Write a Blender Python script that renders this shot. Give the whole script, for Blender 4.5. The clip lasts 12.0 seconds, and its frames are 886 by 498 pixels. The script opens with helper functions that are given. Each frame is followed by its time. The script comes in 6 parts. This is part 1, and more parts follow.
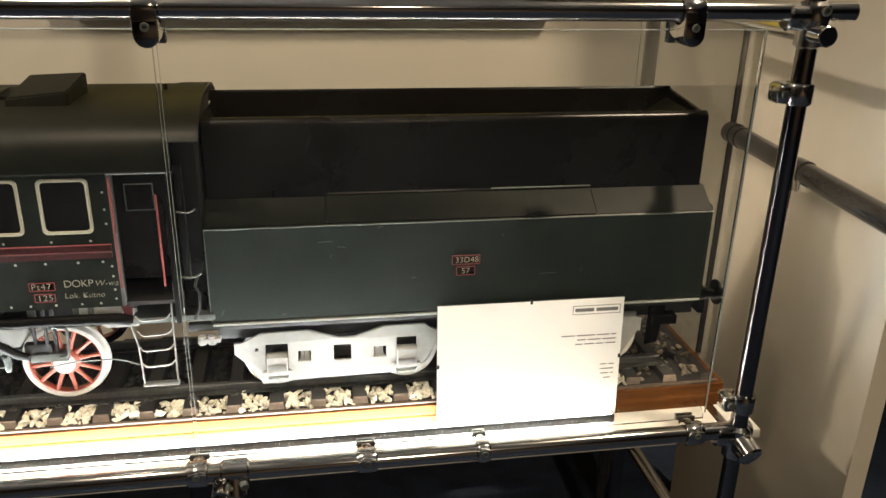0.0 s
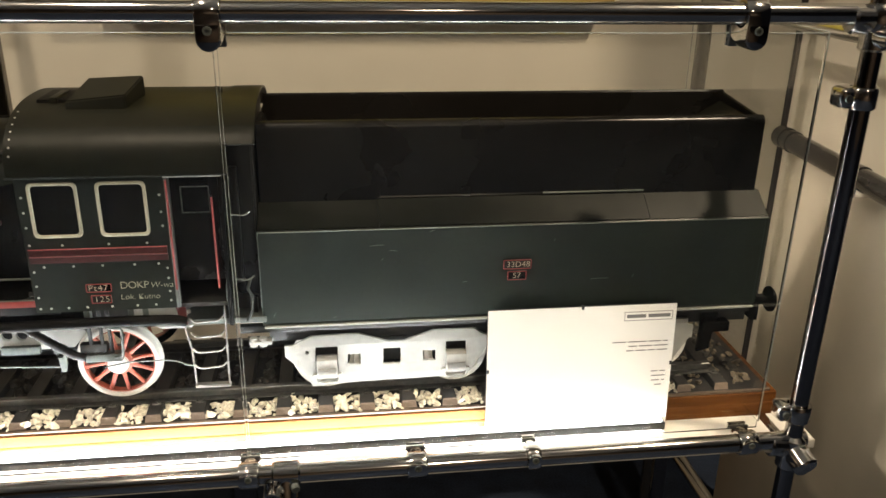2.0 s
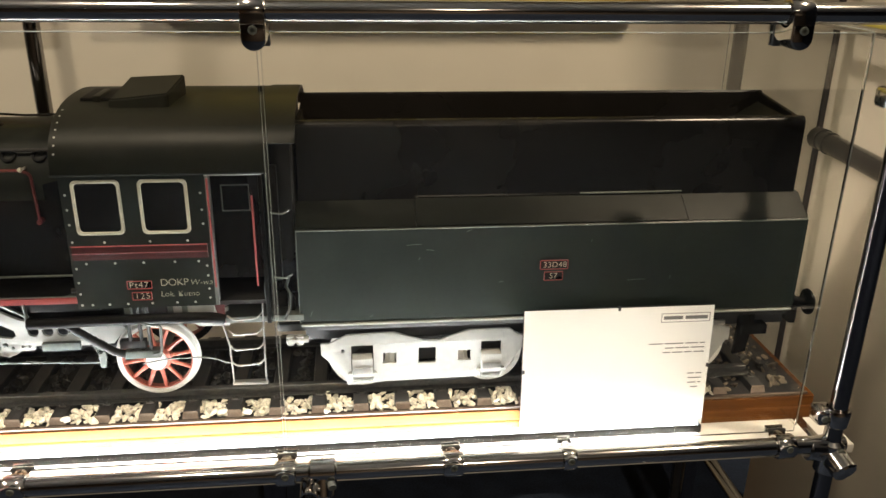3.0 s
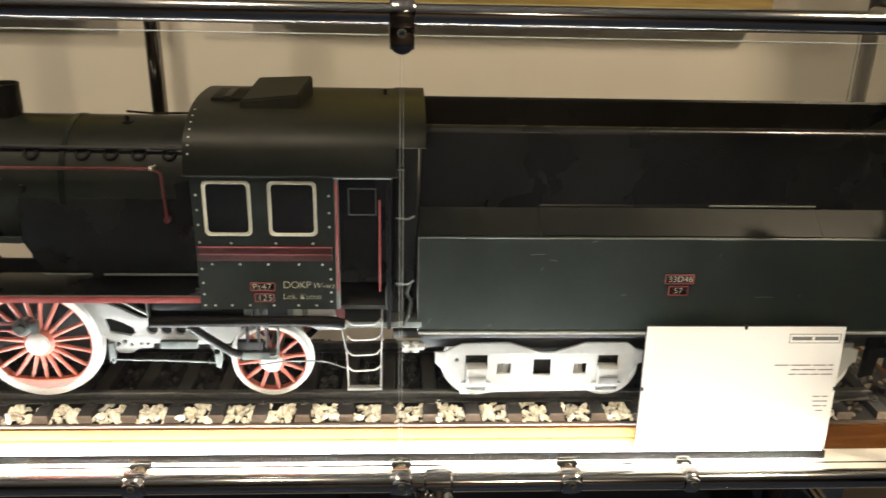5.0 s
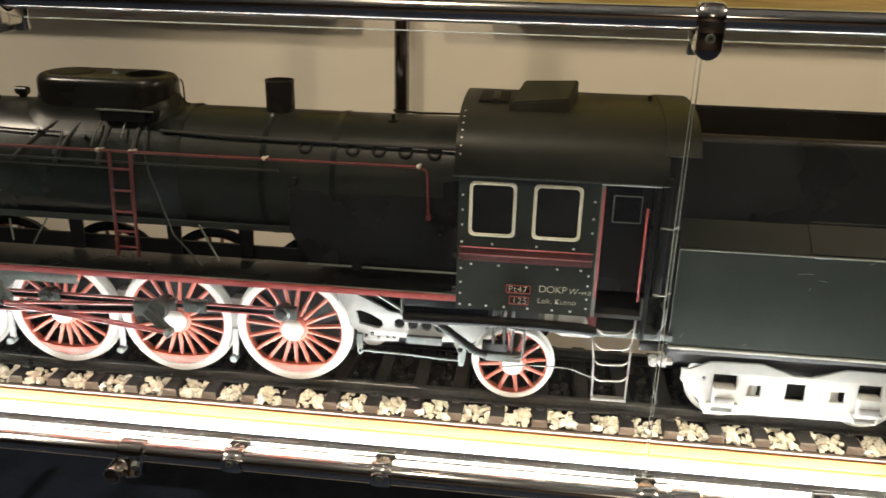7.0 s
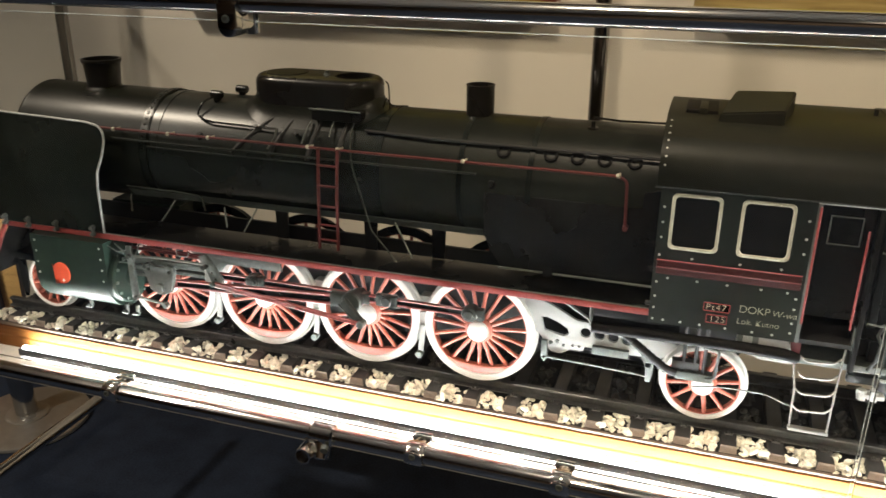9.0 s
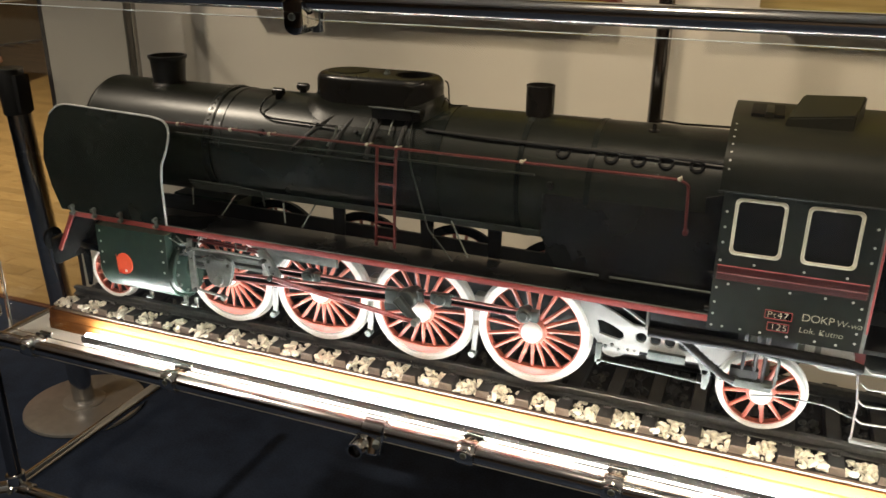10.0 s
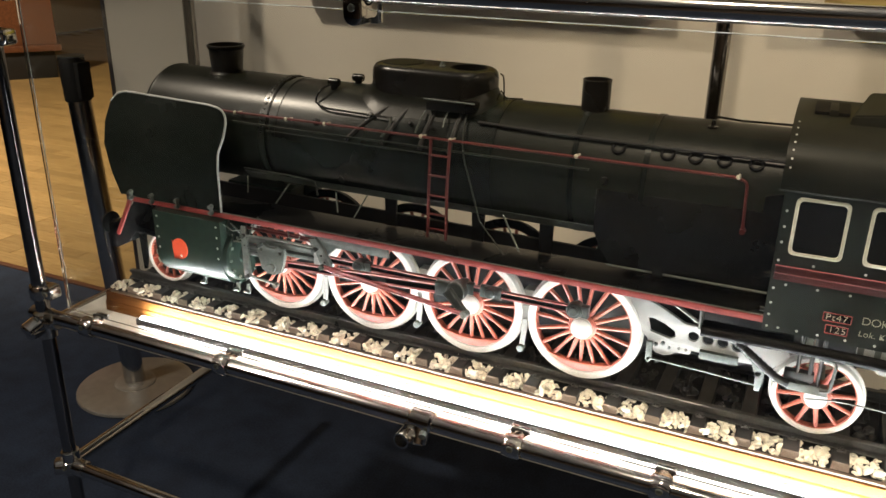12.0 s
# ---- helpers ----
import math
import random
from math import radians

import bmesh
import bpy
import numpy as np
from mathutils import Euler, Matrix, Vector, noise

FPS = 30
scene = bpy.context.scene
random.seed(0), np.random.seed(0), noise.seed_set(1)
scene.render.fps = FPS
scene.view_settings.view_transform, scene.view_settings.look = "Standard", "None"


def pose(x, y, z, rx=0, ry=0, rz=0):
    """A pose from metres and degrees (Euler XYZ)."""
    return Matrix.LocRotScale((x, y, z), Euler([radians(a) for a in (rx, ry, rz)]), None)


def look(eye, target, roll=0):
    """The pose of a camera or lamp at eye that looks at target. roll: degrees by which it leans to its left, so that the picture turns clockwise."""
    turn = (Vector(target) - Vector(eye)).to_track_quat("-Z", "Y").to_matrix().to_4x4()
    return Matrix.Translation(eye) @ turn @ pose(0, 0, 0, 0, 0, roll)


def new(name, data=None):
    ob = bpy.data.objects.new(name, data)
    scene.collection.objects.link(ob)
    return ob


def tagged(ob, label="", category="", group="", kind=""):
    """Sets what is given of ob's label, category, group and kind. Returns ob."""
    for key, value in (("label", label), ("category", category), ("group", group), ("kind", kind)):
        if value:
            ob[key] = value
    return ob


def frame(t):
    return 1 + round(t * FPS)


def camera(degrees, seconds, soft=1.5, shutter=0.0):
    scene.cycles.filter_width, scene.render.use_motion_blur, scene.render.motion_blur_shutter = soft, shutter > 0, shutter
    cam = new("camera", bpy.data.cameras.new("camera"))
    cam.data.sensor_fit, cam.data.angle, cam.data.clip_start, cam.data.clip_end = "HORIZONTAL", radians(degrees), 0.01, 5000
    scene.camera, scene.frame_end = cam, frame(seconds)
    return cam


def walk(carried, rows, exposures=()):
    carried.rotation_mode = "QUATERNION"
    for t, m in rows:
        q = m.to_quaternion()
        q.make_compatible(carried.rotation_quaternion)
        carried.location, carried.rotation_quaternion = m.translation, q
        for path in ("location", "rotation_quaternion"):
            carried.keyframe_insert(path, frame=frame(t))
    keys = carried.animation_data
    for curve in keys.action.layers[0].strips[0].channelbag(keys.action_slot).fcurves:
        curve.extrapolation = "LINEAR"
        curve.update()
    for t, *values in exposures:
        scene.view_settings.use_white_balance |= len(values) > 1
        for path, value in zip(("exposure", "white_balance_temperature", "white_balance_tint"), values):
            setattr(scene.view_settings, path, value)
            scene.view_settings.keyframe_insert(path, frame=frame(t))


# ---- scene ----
cam = camera(57.12, 12.0, shutter=0.4)
# seconds, x, y, z, yaw, pitch, roll
ROWS = [
    (0, 1.6425, 0.0580, 1.3361, -9.48, -21.61, -1.20),
    (0.5, 1.6349, 0.0532, 1.3382, -9.19, -21.46, -1.02),
    (1, 1.6275, 0.0594, 1.3359, -8.70, -21.36, -0.98),
    (1.5, 1.6238, 0.0727, 1.3334, -8.15, -21.47, -0.88),
    (2, 1.6082, 0.0696, 1.3366, -7.51, -21.52, -0.92),
    (2.5, 1.5957, 0.0700, 1.3357, -6.77, -21.41, -0.80),
    (3, 1.5815, 0.0721, 1.3343, -6.14, -21.47, -0.81),
    (5, 1.4708, 0.1081, 1.3346, -2.59, -21.52, -1.34),
    (5.5, 1.4069, 0.1082, 1.3246, -0.27, -21.60, -1.33),
    (6, 1.3418, 0.1091, 1.3244, 1.73, -21.45, -1.19),
    (6.5, 1.3092, 0.1077, 1.3251, 4.26, -21.29, -1.36),
    (7, 1.2933, 0.1102, 1.3257, 7.08, -21.26, -1.15),
    (7.5, 1.2829, 0.1123, 1.3249, 10.31, -21.25, -0.84),
    (9.5, 1.2321, 0.0954, 1.3309, 20.38, -21.23, -0.42),
    (10, 1.2270, 0.0919, 1.3279, 21.93, -21.19, -0.54),
    (10.5, 1.2195, 0.0895, 1.3278, 23.26, -21.21, -0.56),
    (11, 1.2190, 0.0867, 1.3296, 24.04, -21.15, -0.66),
    (11.5, 1.2166, 0.0858, 1.3274, 24.48, -21.12, -0.85),
    (12, 1.2156, 0.0850, 1.3262, 25.24, -21.66, -0.79),
]
walk(cam, [(t, pose(x, y, z, 90 + pitch, roll, yaw)) for t, x, y, z, yaw, pitch, roll in ROWS],
     [(0, 0.42), (3, 0.42), (5.5, 0.54), (9.5, 0.56), (12, 0.56)])

# ---- light ----
world = bpy.data.worlds.new("world")
scene.world = world
world.use_nodes = True
world.node_tree.nodes["Background"].inputs[0].default_value = (1.0, 0.85, 0.65, 1)
world.node_tree.nodes["Background"].inputs[1].default_value = 0.02


def spot(name, eye, target, watts, degrees=70, colour=(1.0, 0.80, 0.56), size=0.05):
    data = bpy.data.lights.new(name, "SPOT")
    data.energy, data.color, data.spot_size, data.spot_blend, data.shadow_soft_size = watts, colour, radians(degrees), 0.6, size
    ob = new(name, data)
    ob.matrix_world = look(eye, target)
    return ob


spot("track_spot", (2.90, 0.62, 2.75), (2.05, 1.5, 0.95), 96, 66)
spot("track_spot", (-0.80, 0.75, 2.70), (1.25, 1.4, 1.02), 106, 62, (1.0, 0.85, 0.67), 0.05)
spot("track_spot", (0.95, 0.45, 2.75), (1.42, 1.66, 1.10), 54, 56, (1.0, 0.82, 0.60), 0.07)
# unseen fill lamps, added to lift the parquet, the carpet and the room
spot("fill_spot", (-4.0, 2.2, 2.8), (-3.8, 4.0, 0.0), 420, 120, size=0.1)
spot("fill_spot", (-1.4, -0.6, 2.8), (-1.1, 0.9, 0.0), 70, 76, (1.0, 0.88, 0.74), 0.1)
spot("fill_spot", (2.2, -2.4, 2.8), (2.0, -2.2, 0.0), 170, 130, size=0.1)


# ---- materials ----
def material(name, colour, rough=0.5, metal=0.0, vary=0.12, scale=30.0, bump=0.0, bump_scale=200.0, rough_vary=0.1, coat=0.0, random_tint=0.0, spec=0.5):
    """Principled paint, metal or fabric: colour and gloss varied at two scales, with fine relief."""
    m = bpy.data.materials.new(name)
    m.use_nodes = True
    nt = m.node_tree
    n, l = nt.nodes, nt.links
    b = n["Principled BSDF"]
    b.inputs["Metallic"].default_value = metal
    b.inputs["Coat Weight"].default_value = coat
    b.inputs["Specular IOR Level"].default_value = spec
    tc = n.new("ShaderNodeTexCoord")
    broad, fine = n.new("ShaderNodeTexNoise"), n.new("ShaderNodeTexNoise")
    broad.inputs["Scale"].default_value, broad.inputs["Detail"].default_value = scale * 0.2, 5
    fine.inputs["Scale"].default_value, fine.inputs["Detail"].default_value = scale * 3, 6
    for q in (broad, fine):
        l.new(tc.outputs["Object"], q.inputs["Vector"])
    add = n.new("ShaderNodeMath")
    add.operation = "ADD"
    l.new(broad.outputs["Fac"], add.inputs[0])
    l.new(fine.outputs["Fac"], add.inputs[1])
    last = add.outputs[0]
    if random_tint:
        info = n.new("ShaderNodeObjectInfo")
        isl = n.new("ShaderNodeNewGeometry")
        r = n.new("ShaderNodeMath")
        r.operation = "ADD"
        l.new(info.outputs["Random"], r.inputs[0])
        l.new(isl.outputs["Random Per Island"], r.inputs[1])
        w = n.new("ShaderNodeMath")
        w.operation = "MULTIPLY_ADD"
        l.new(r.outputs[0], w.inputs[0])
        w.inputs[1].default_value = random_tint
        l.new(last, w.inputs[2])
        sub = n.new("ShaderNodeMath")
        sub.operation = "SUBTRACT"
        l.new(w.outputs[0], sub.inputs[0])
        sub.inputs[1].default_value = random_tint * 0.9
        last = sub.outputs[0]
    ramp = n.new("ShaderNodeValToRGB")
    e = ramp.color_ramp.elements
    e[0].position, e[1].position = 0.35, 0.65
    e[0].color = (*[c * (1 - vary) for c in colour], 1)
    e[1].color = (*[min(1, c * (1 + vary)) for c in colour], 1)
    half = n.new("ShaderNodeMath")
    half.operation = "MULTIPLY"
    half.inputs[1].default_value = 0.5
    l.new(last, half.inputs[0])
    l.new(half.outputs[0], ramp.inputs[0])
    l.new(ramp.outputs[0], b.inputs["Base Color"])
    rr = n.new("ShaderNodeMapRange")
    rr.inputs["From Min"].default_value, rr.inputs["From Max"].default_value = 0.3, 0.7
    rr.inputs["To Min"].default_value, rr.inputs["To Max"].default_value = max(0.02, rough - rough_vary), min(1, rough + rough_vary)
    l.new(broad.outputs["Fac"], rr.inputs["Value"])
    l.new(rr.outputs[0], b.inputs["Roughness"])
    if bump:
        bn, bp = n.new("ShaderNodeTexNoise"), n.new("ShaderNodeBump")
        bn.inputs["Scale"].default_value, bn.inputs["Detail"].default_value = bump_scale, 4
        bp.inputs["Strength"].default_value, bp.inputs["Distance"].default_value = bump, 0.001
        l.new(tc.outputs["Object"], bn.inputs["Vector"])
        l.new(bn.outputs["Fac"], bp.inputs["Height"])
        l.new(bp.outputs[0], b.inputs["Normal"])
    return m


def wood_material(name, light, dark, along="X", grain=18.0, rough=0.45, knots=0.0, random_shift=False, spec=0.5):
    m = bpy.data.materials.new(name)
    m.use_nodes = True
    nt = m.node_tree
    n, l = nt.nodes, nt.links
    b = n["Principled BSDF"]
    tc, mp = n.new("ShaderNodeTexCoord"), n.new("ShaderNodeMapping")
    mp.inputs["Scale"].default_value = (0.7, 9, 9) if along == "X" else ((9, 0.7, 9) if along == "Y" else (9, 9, 0.7))
    l.new(tc.outputs["Object"], mp.inputs["Vector"])
    if random_shift:
        info, sc = n.new("ShaderNodeObjectInfo"), n.new("ShaderNodeMath")
        isl = n.new("ShaderNodeNewGeometry")
        sm = n.new("ShaderNodeMath")
        sm.operation = "ADD"
        l.new(info.outputs["Random"], sm.inputs[0])
        l.new(isl.outputs["Random Per Island"], sm.inputs[1])
        sc.operation, sc.inputs[1].default_value = "MULTIPLY", 40
        l.new(sm.outputs[0], sc.inputs[0])
        l.new(sc.outputs[0], mp.inputs["Location"])
    no = n.new("ShaderNodeTexNoise")
    no.inputs["Scale"].default_value, no.inputs["Detail"].default_value, no.inputs["Distortion"].default_value = grain, 8, 0.6
    l.new(mp.outputs[0], no.inputs["Vector"])
    ramp = n.new("ShaderNodeValToRGB")
    e = ramp.color_ramp.elements
    e[0].position, e[1].position = 0.3, 0.7
    e[0].color, e[1].color = (*dark, 1), (*light, 1)
    l.new(no.outputs["Fac"], ramp.inputs[0])
    out = ramp.outputs[0]
    if random_shift:
        hsv, mr = n.new("ShaderNodeHueSaturation"), n.new("ShaderNodeMapRange")
        mr.inputs["From Max"].default_value = 2.0
        mr.inputs["To Min"].default_value, mr.inputs["To Max"].default_value = 0.7, 1.25
        l.new(sm.outputs[0], mr.inputs["Value"])
        l.new(mr.outputs[0], hsv.inputs["Value"])
        l.new(out, hsv.inputs["Color"])
        out = hsv.outputs[0]
    if knots:
        vo, kr, mx = n.new("ShaderNodeTexVoronoi"), n.new("ShaderNodeValToRGB"), n.new("ShaderNodeMixRGB")
        kp = n.new("ShaderNodeMapping")
        kp.inputs["Scale"].default_value = (3.2, 9, 9)
        l.new(tc.outputs["Object"], kp.inputs["Vector"])
        l.new(kp.outputs[0], vo.inputs["Vector"])
        vo.inputs["Scale"].default_value = 1.0
        kr.color_ramp.elements[0].position, kr.color_ramp.elements[1].position = 0.06, 0.12
        kr.color_ramp.elements[0].color, kr.color_ramp.elements[1].color = (1, 1, 1, 1), (0, 0, 0, 1)
        l.new(vo.outputs["Distance"], kr.inputs[0])
        l.new(kr.outputs[0], mx.inputs[0])
        l.new(out, mx.inputs[1])
        mx.inputs[2].default_value = (*[c * 0.4 for c in dark], 1)
        out = mx.outputs[0]
    l.new(out, b.inputs["Base Color"])
    b.inputs["Roughness"].default_value = rough
    b.inputs["Specular IOR Level"].default_value = spec
    bp = n.new("ShaderNodeBump")
    bp.inputs["Strength"].default_value, bp.inputs["Distance"].default_value = 0.15, 0.001
    l.new(no.outputs["Fac"], bp.inputs["Height"])
    l.new(bp.outputs[0], b.inputs["Normal"])
    return m


def glow(name, colour, strength):
    m = bpy.data.materials.new(name)
    m.use_nodes = True
    b = m.node_tree.nodes["Principled BSDF"]
    b.inputs["Base Color"].default_value = (*colour, 1)
    b.inputs["Emission Color"].default_value = (*colour, 1)
    b.inputs["Emission Strength"].default_value = strength
    return m


def glass(name):
    m = bpy.data.materials.new(name)
    m.use_nodes = True
    n = m.node_tree.nodes
    b = n["Principled BSDF"]
    b.inputs["Base Color"].default_value = (0.985, 0.995, 0.985, 1)
    b.inputs["Transmission Weight"].default_value = 1.0
    b.inputs["Roughness"].default_value = 0.0
    b.inputs["IOR"].default_value = 1.45
    return m


M_GREEN = material("green_black_enamel", (0.0075, 0.0098, 0.0080), 0.24, vary=0.35, scale=22, bump=0.06, bump_scale=90, rough_vary=0.10, spec=0.42)
M_BLACK = material("black_enamel", (0.0052, 0.0052, 0.0048), 0.27, vary=0.3, scale=25, bump=0.06, bump_scale=110, rough_vary=0.10, spec=0.36)
M_TENDER = material("tender_enamel", (0.0112, 0.0150, 0.0118), 0.34, vary=0.32, scale=60, bump=0.12, bump_scale=70, spec=0.42, rough_vary=0.04)
M_CLAD = material("dusty_green_cladding", (0.0070, 0.0082, 0.0056), 0.36, vary=0.35, scale=20, bump=0.10, bump_scale=110, rough_vary=0.08, spec=0.22)
M_ROOF = material("dusty_roof_paint", (0.0076, 0.0083, 0.0052), 0.42, vary=0.3, scale=18, bump=0.10, bump_scale=120, spec=0.22)
M_CYL = material("satin_green_enamel", (0.015, 0.029, 0.021), 0.42, spec=0.25, vary=0.25, scale=25, bump=0.05, bump_scale=120)
M_CAB = material("aged_cab_enamel", (0.0098, 0.0132, 0.0104), 0.38, spec=0.35, vary=0.3, scale=25, bump=0.07, bump_scale=120)
M_MATT = material("matt_black_paint", (0.008, 0.008, 0.008), 0.6, vary=0.3, scale=30)
# near-black for black parts; also paints the shade in windows, hatch and well
M_DARK = material("black_paint_and_shade", (0.003, 0.003, 0.003), 0.6, spec=0.12)
M_RED = material("red_enamel", (0.33, 0.090, 0.058), 0.4, vary=0.18, scale=60)
M_REDDARK = material("dull_red_line_paint", (0.082, 0.013, 0.012), 0.42, vary=0.2, scale=60)
M_BAND = material("maroon_band_paint", (0.036, 0.006, 0.005), 0.36, vary=0.25, scale=60, spec=0.35)
M_REDEDGE = material("faded_red_line_paint", (0.20, 0.030, 0.027), 0.45, vary=0.2, scale=60)
M_ROD = material("dull_red_rod_enamel", (0.22, 0.045, 0.040), 0.36, vary=0.25, scale=60)
M_WHITE = material("white_enamel", (0.70, 0.70, 0.67), 0.42, vary=0.06, scale=60)
M_TRIM = material("cream_white_trim_paint", (0.39, 0.37, 0.29), 0.45, vary=0.15, scale=60)
M_SILVER = material("silver_grey_paint", (0.42, 0.43, 0.415), 0.40, metal=0.2, vary=0.12, scale=40, bump=0.05)
M_STEEL = material("oiled_grey_steel", (0.13, 0.145, 0.135), 0.4, metal=0.5, vary=0.25, scale=60, bump=0.05)
M_DSTEEL = material("dark_oiled_steel", (0.040, 0.045, 0.041), 0.34, metal=0.3, vary=0.3, scale=60, bump=0.05)
M_BRIGHT = material("bare_bright_steel", (0.40, 0.40, 0.38), 0.34, metal=0.9, vary=0.15, scale=60)
M_CHROME = material("chrome_plate", (0.66, 0.65, 0.63), 0.11, metal=1.0, vary=0.05, scale=30, rough_vary=0.04)
# tube chrome with the dark room's reflection put into a near-black colour
M_DCHROME = material("dark_reflecting_tube", (0.035, 0.033, 0.032), 0.16, metal=0.0, vary=0.1, scale=30, rough_vary=0.05, coat=0.6)
M_SATIN = material("satin_steel", (0.66, 0.63, 0.57), 0.30, metal=1.0, vary=0.12, scale=14, rough_vary=0.1)
M_BASE = material("silver_base_paint", (0.50, 0.49, 0.46), 0.33, metal=0.55, vary=0.12, scale=14, rough_vary=0.1)
# chrome darkened to carry a reflection of the dark room
M_POST = material("dark_reflecting_chrome", (0.30, 0.29, 0.29), 0.06, metal=1.0, vary=0.05, scale=30, rough_vary=0.03)
M_WALL = material("cream_wall_paint", (0.63, 0.585, 0.49), 0.75, vary=0.04, scale=6, bump=0.08, bump_scale=260)
M_PANEL = material("white_laminate_panel", (0.74, 0.68, 0.56), 0.55, vary=0.03, scale=6, bump=0.03)
M_BOARD = material("white_table_laminate", (0.74, 0.72, 0.66), 0.5, vary=0.04, scale=12)
M_NAVY = material("navy_carpet", (0.040, 0.055, 0.092), 0.95, vary=0.3, scale=60, bump=0.5, bump_scale=600, spec=0.1)
M_NAVYWALL = material("navy_skirting_cloth", (0.024, 0.030, 0.05), 0.9, vary=0.2, scale=40, bump=0.2, spec=0.1)
M_CEIL = material("pale_ceiling_paint", (0.5, 0.48, 0.45), 0.9)
M_PINE = wood_material("varnished_pine", (0.135, 0.052, 0.011), (0.082, 0.028, 0.006), "X", 10, 0.6, knots=1.0, spec=0.08)
M_PARQ = wood_material("oak_parquet", (0.53, 0.38, 0.17), (0.36, 0.23, 0.09), "X", 14, 0.35, random_shift=True)
M_BROWN = wood_material("brown_stained_wood", (0.17, 0.065, 0.028), (0.09, 0.032, 0.014), "X", 6, 0.4)
M_SLEEPER = material("grey_brown_sleeper_paint", (0.030, 0.030, 0.031), 0.55, vary=0.25, scale=50, bump=0.15, random_tint=0.3)
# paler brown carries the strip lamp's light on the sleeper ends
M_LITEND = material("lamplit_sleeper_end", (0.20, 0.158, 0.128), 0.7, vary=0.25, scale=60, bump=0.15, random_tint=0.2)
M_BEDEDGE = material("dull_brown_edge_paint", (0.115, 0.082, 0.060), 0.65, vary=0.3, scale=60, bump=0.1)
M_RAIL = material("dark_rail_steel", (0.095, 0.095, 0.095), 0.36, metal=0.6, vary=0.25, scale=50)
M_STONE = material("pale_ballast_stone", (0.60, 0.57, 0.49), 0.75, vary=0.55, scale=90, bump=0.4, bump_scale=400, random_tint=0.5)
M_DSTONE = material("dark_ballast_stone", (0.034, 0.032, 0.030), 0.8, vary=0.5, scale=80, bump=0.3, random_tint=0.6)
# ballast beyond the strip lamp's reach, the dimness put into a darker brown-grey
M_ESTONE = material("dimmed_ballast_stone", (0.15, 0.125, 0.095), 0.8, vary=0.5, scale=80, bump=0.3, random_tint=0.6)
M_BED = material("dark_ballast_bed", (0.016, 0.016, 0.017), 0.85, vary=0.4, scale=60, bump=0.4)
M_PAPER = material("white_paper", (0.80, 0.79, 0.76), 0.6, vary=0.02, scale=20)
M_INK = material("grey_print", (0.16, 0.16, 0.16), 0.7)
M_LED = glow("white_led_diffuser", (0.95, 0.985, 1.0), 130.0)
M_PLASTIC = material("black_lamp_housing", (0.012, 0.013, 0.018), 0.4)
M_DIM = material("brown_wall_paint", (0.14, 0.11, 0.09), 0.85)
M_BLACKTRIM = material("dark_grey_trim_and_gap", (0.045, 0.040, 0.040), 0.5)
M_GLASS = glass("clear_glass")
M_GLASSEDGE = material("ground_glass_edge", (0.28, 0.30, 0.27), 0.35, vary=0.1)
M_ORANGE = material("orange_red_enamel", (0.62, 0.07, 0.02), 0.4, vary=0.12, scale=60)
M_GILT = wood_material("gilt_frame_wood", (0.42, 0.32, 0.12), (0.22, 0.15, 0.05), "X", 10, 0.35)
M_REDFRAME = wood_material("red_brown_frame_wood", (0.20, 0.05, 0.025), (0.10, 0.022, 0.012), "X", 10, 0.35)
M_PICTURE = material("yellow_green_print", (0.45, 0.40, 0.06), 0.5, vary=0.3, scale=12)
M_REDRUG = material("red_rug", (0.22, 0.02, 0.025), 0.9, vary=0.2, scale=20)


# ---- mesh helpers ----
def thing(name, at, label, category, group="", kind=""):
    ob = new(name)
    ob.empty_display_size = 0.05
    ob.matrix_basis = Matrix.Translation(at)
    return tagged(ob, label, category, group, kind)


def mesh_of(bm, name, mat, smooth=35):
    bmesh.ops.recalc_face_normals(bm, faces=bm.faces)
    me = bpy.data.meshes.new(name)
    bm.to_mesh(me)
    bm.free()
    me.materials.append(mat)
    if smooth:
        me.polygons.foreach_set("use_smooth", [True] * len(me.polygons))
        me.set_sharp_from_angle(angle=radians(smooth))
    return me


def part(name, bm, mat, parent=None, label="", smooth=35):
    """One mesh under a thing or a part, its geometry given in the world's metres."""
    me = mesh_of(bm, name, mat, smooth)
    return place(name, me, Matrix(), parent, label)


def place(name, me, m, parent=None, label=""):
    ob = new(name, me)
    if parent:
        ob.parent = parent
        ob.matrix_parent_inverse = parent.matrix_basis.inverted()
    ob.matrix_basis = m
    return tagged(ob, label)


def box(bm, x0, x1, y0, y1, z0, z1, bevel=0.0, seg=2):
    vs = [bm.verts.new((x, y, z)) for x in (x0, x1) for y in (y0, y1) for z in (z0, z1)]
    q = [(0, 1, 3, 2), (4, 6, 7, 5), (0, 4, 5, 1), (2, 3, 7, 6), (0, 2, 6, 4), (1, 5, 7, 3)]
    fs = [bm.faces.new([vs[i] for i in f]) for f in q]
    if bevel:
        es = list({e for f in fs for e in f.edges})
        bmesh.ops.bevel(bm, geom=es, offset=bevel, segments=seg, affect="EDGES", profile=0.6)
    return bm


def B():
    return bmesh.new()


def basis(d):
    d = Vector(d).normalized()
    a = Vector((0, 0, 1)) if abs(d.z) < 0.9 else Vector((1, 0, 0))
    u = d.cross(a).normalized()
    return u, d.cross(u).normalized(), d


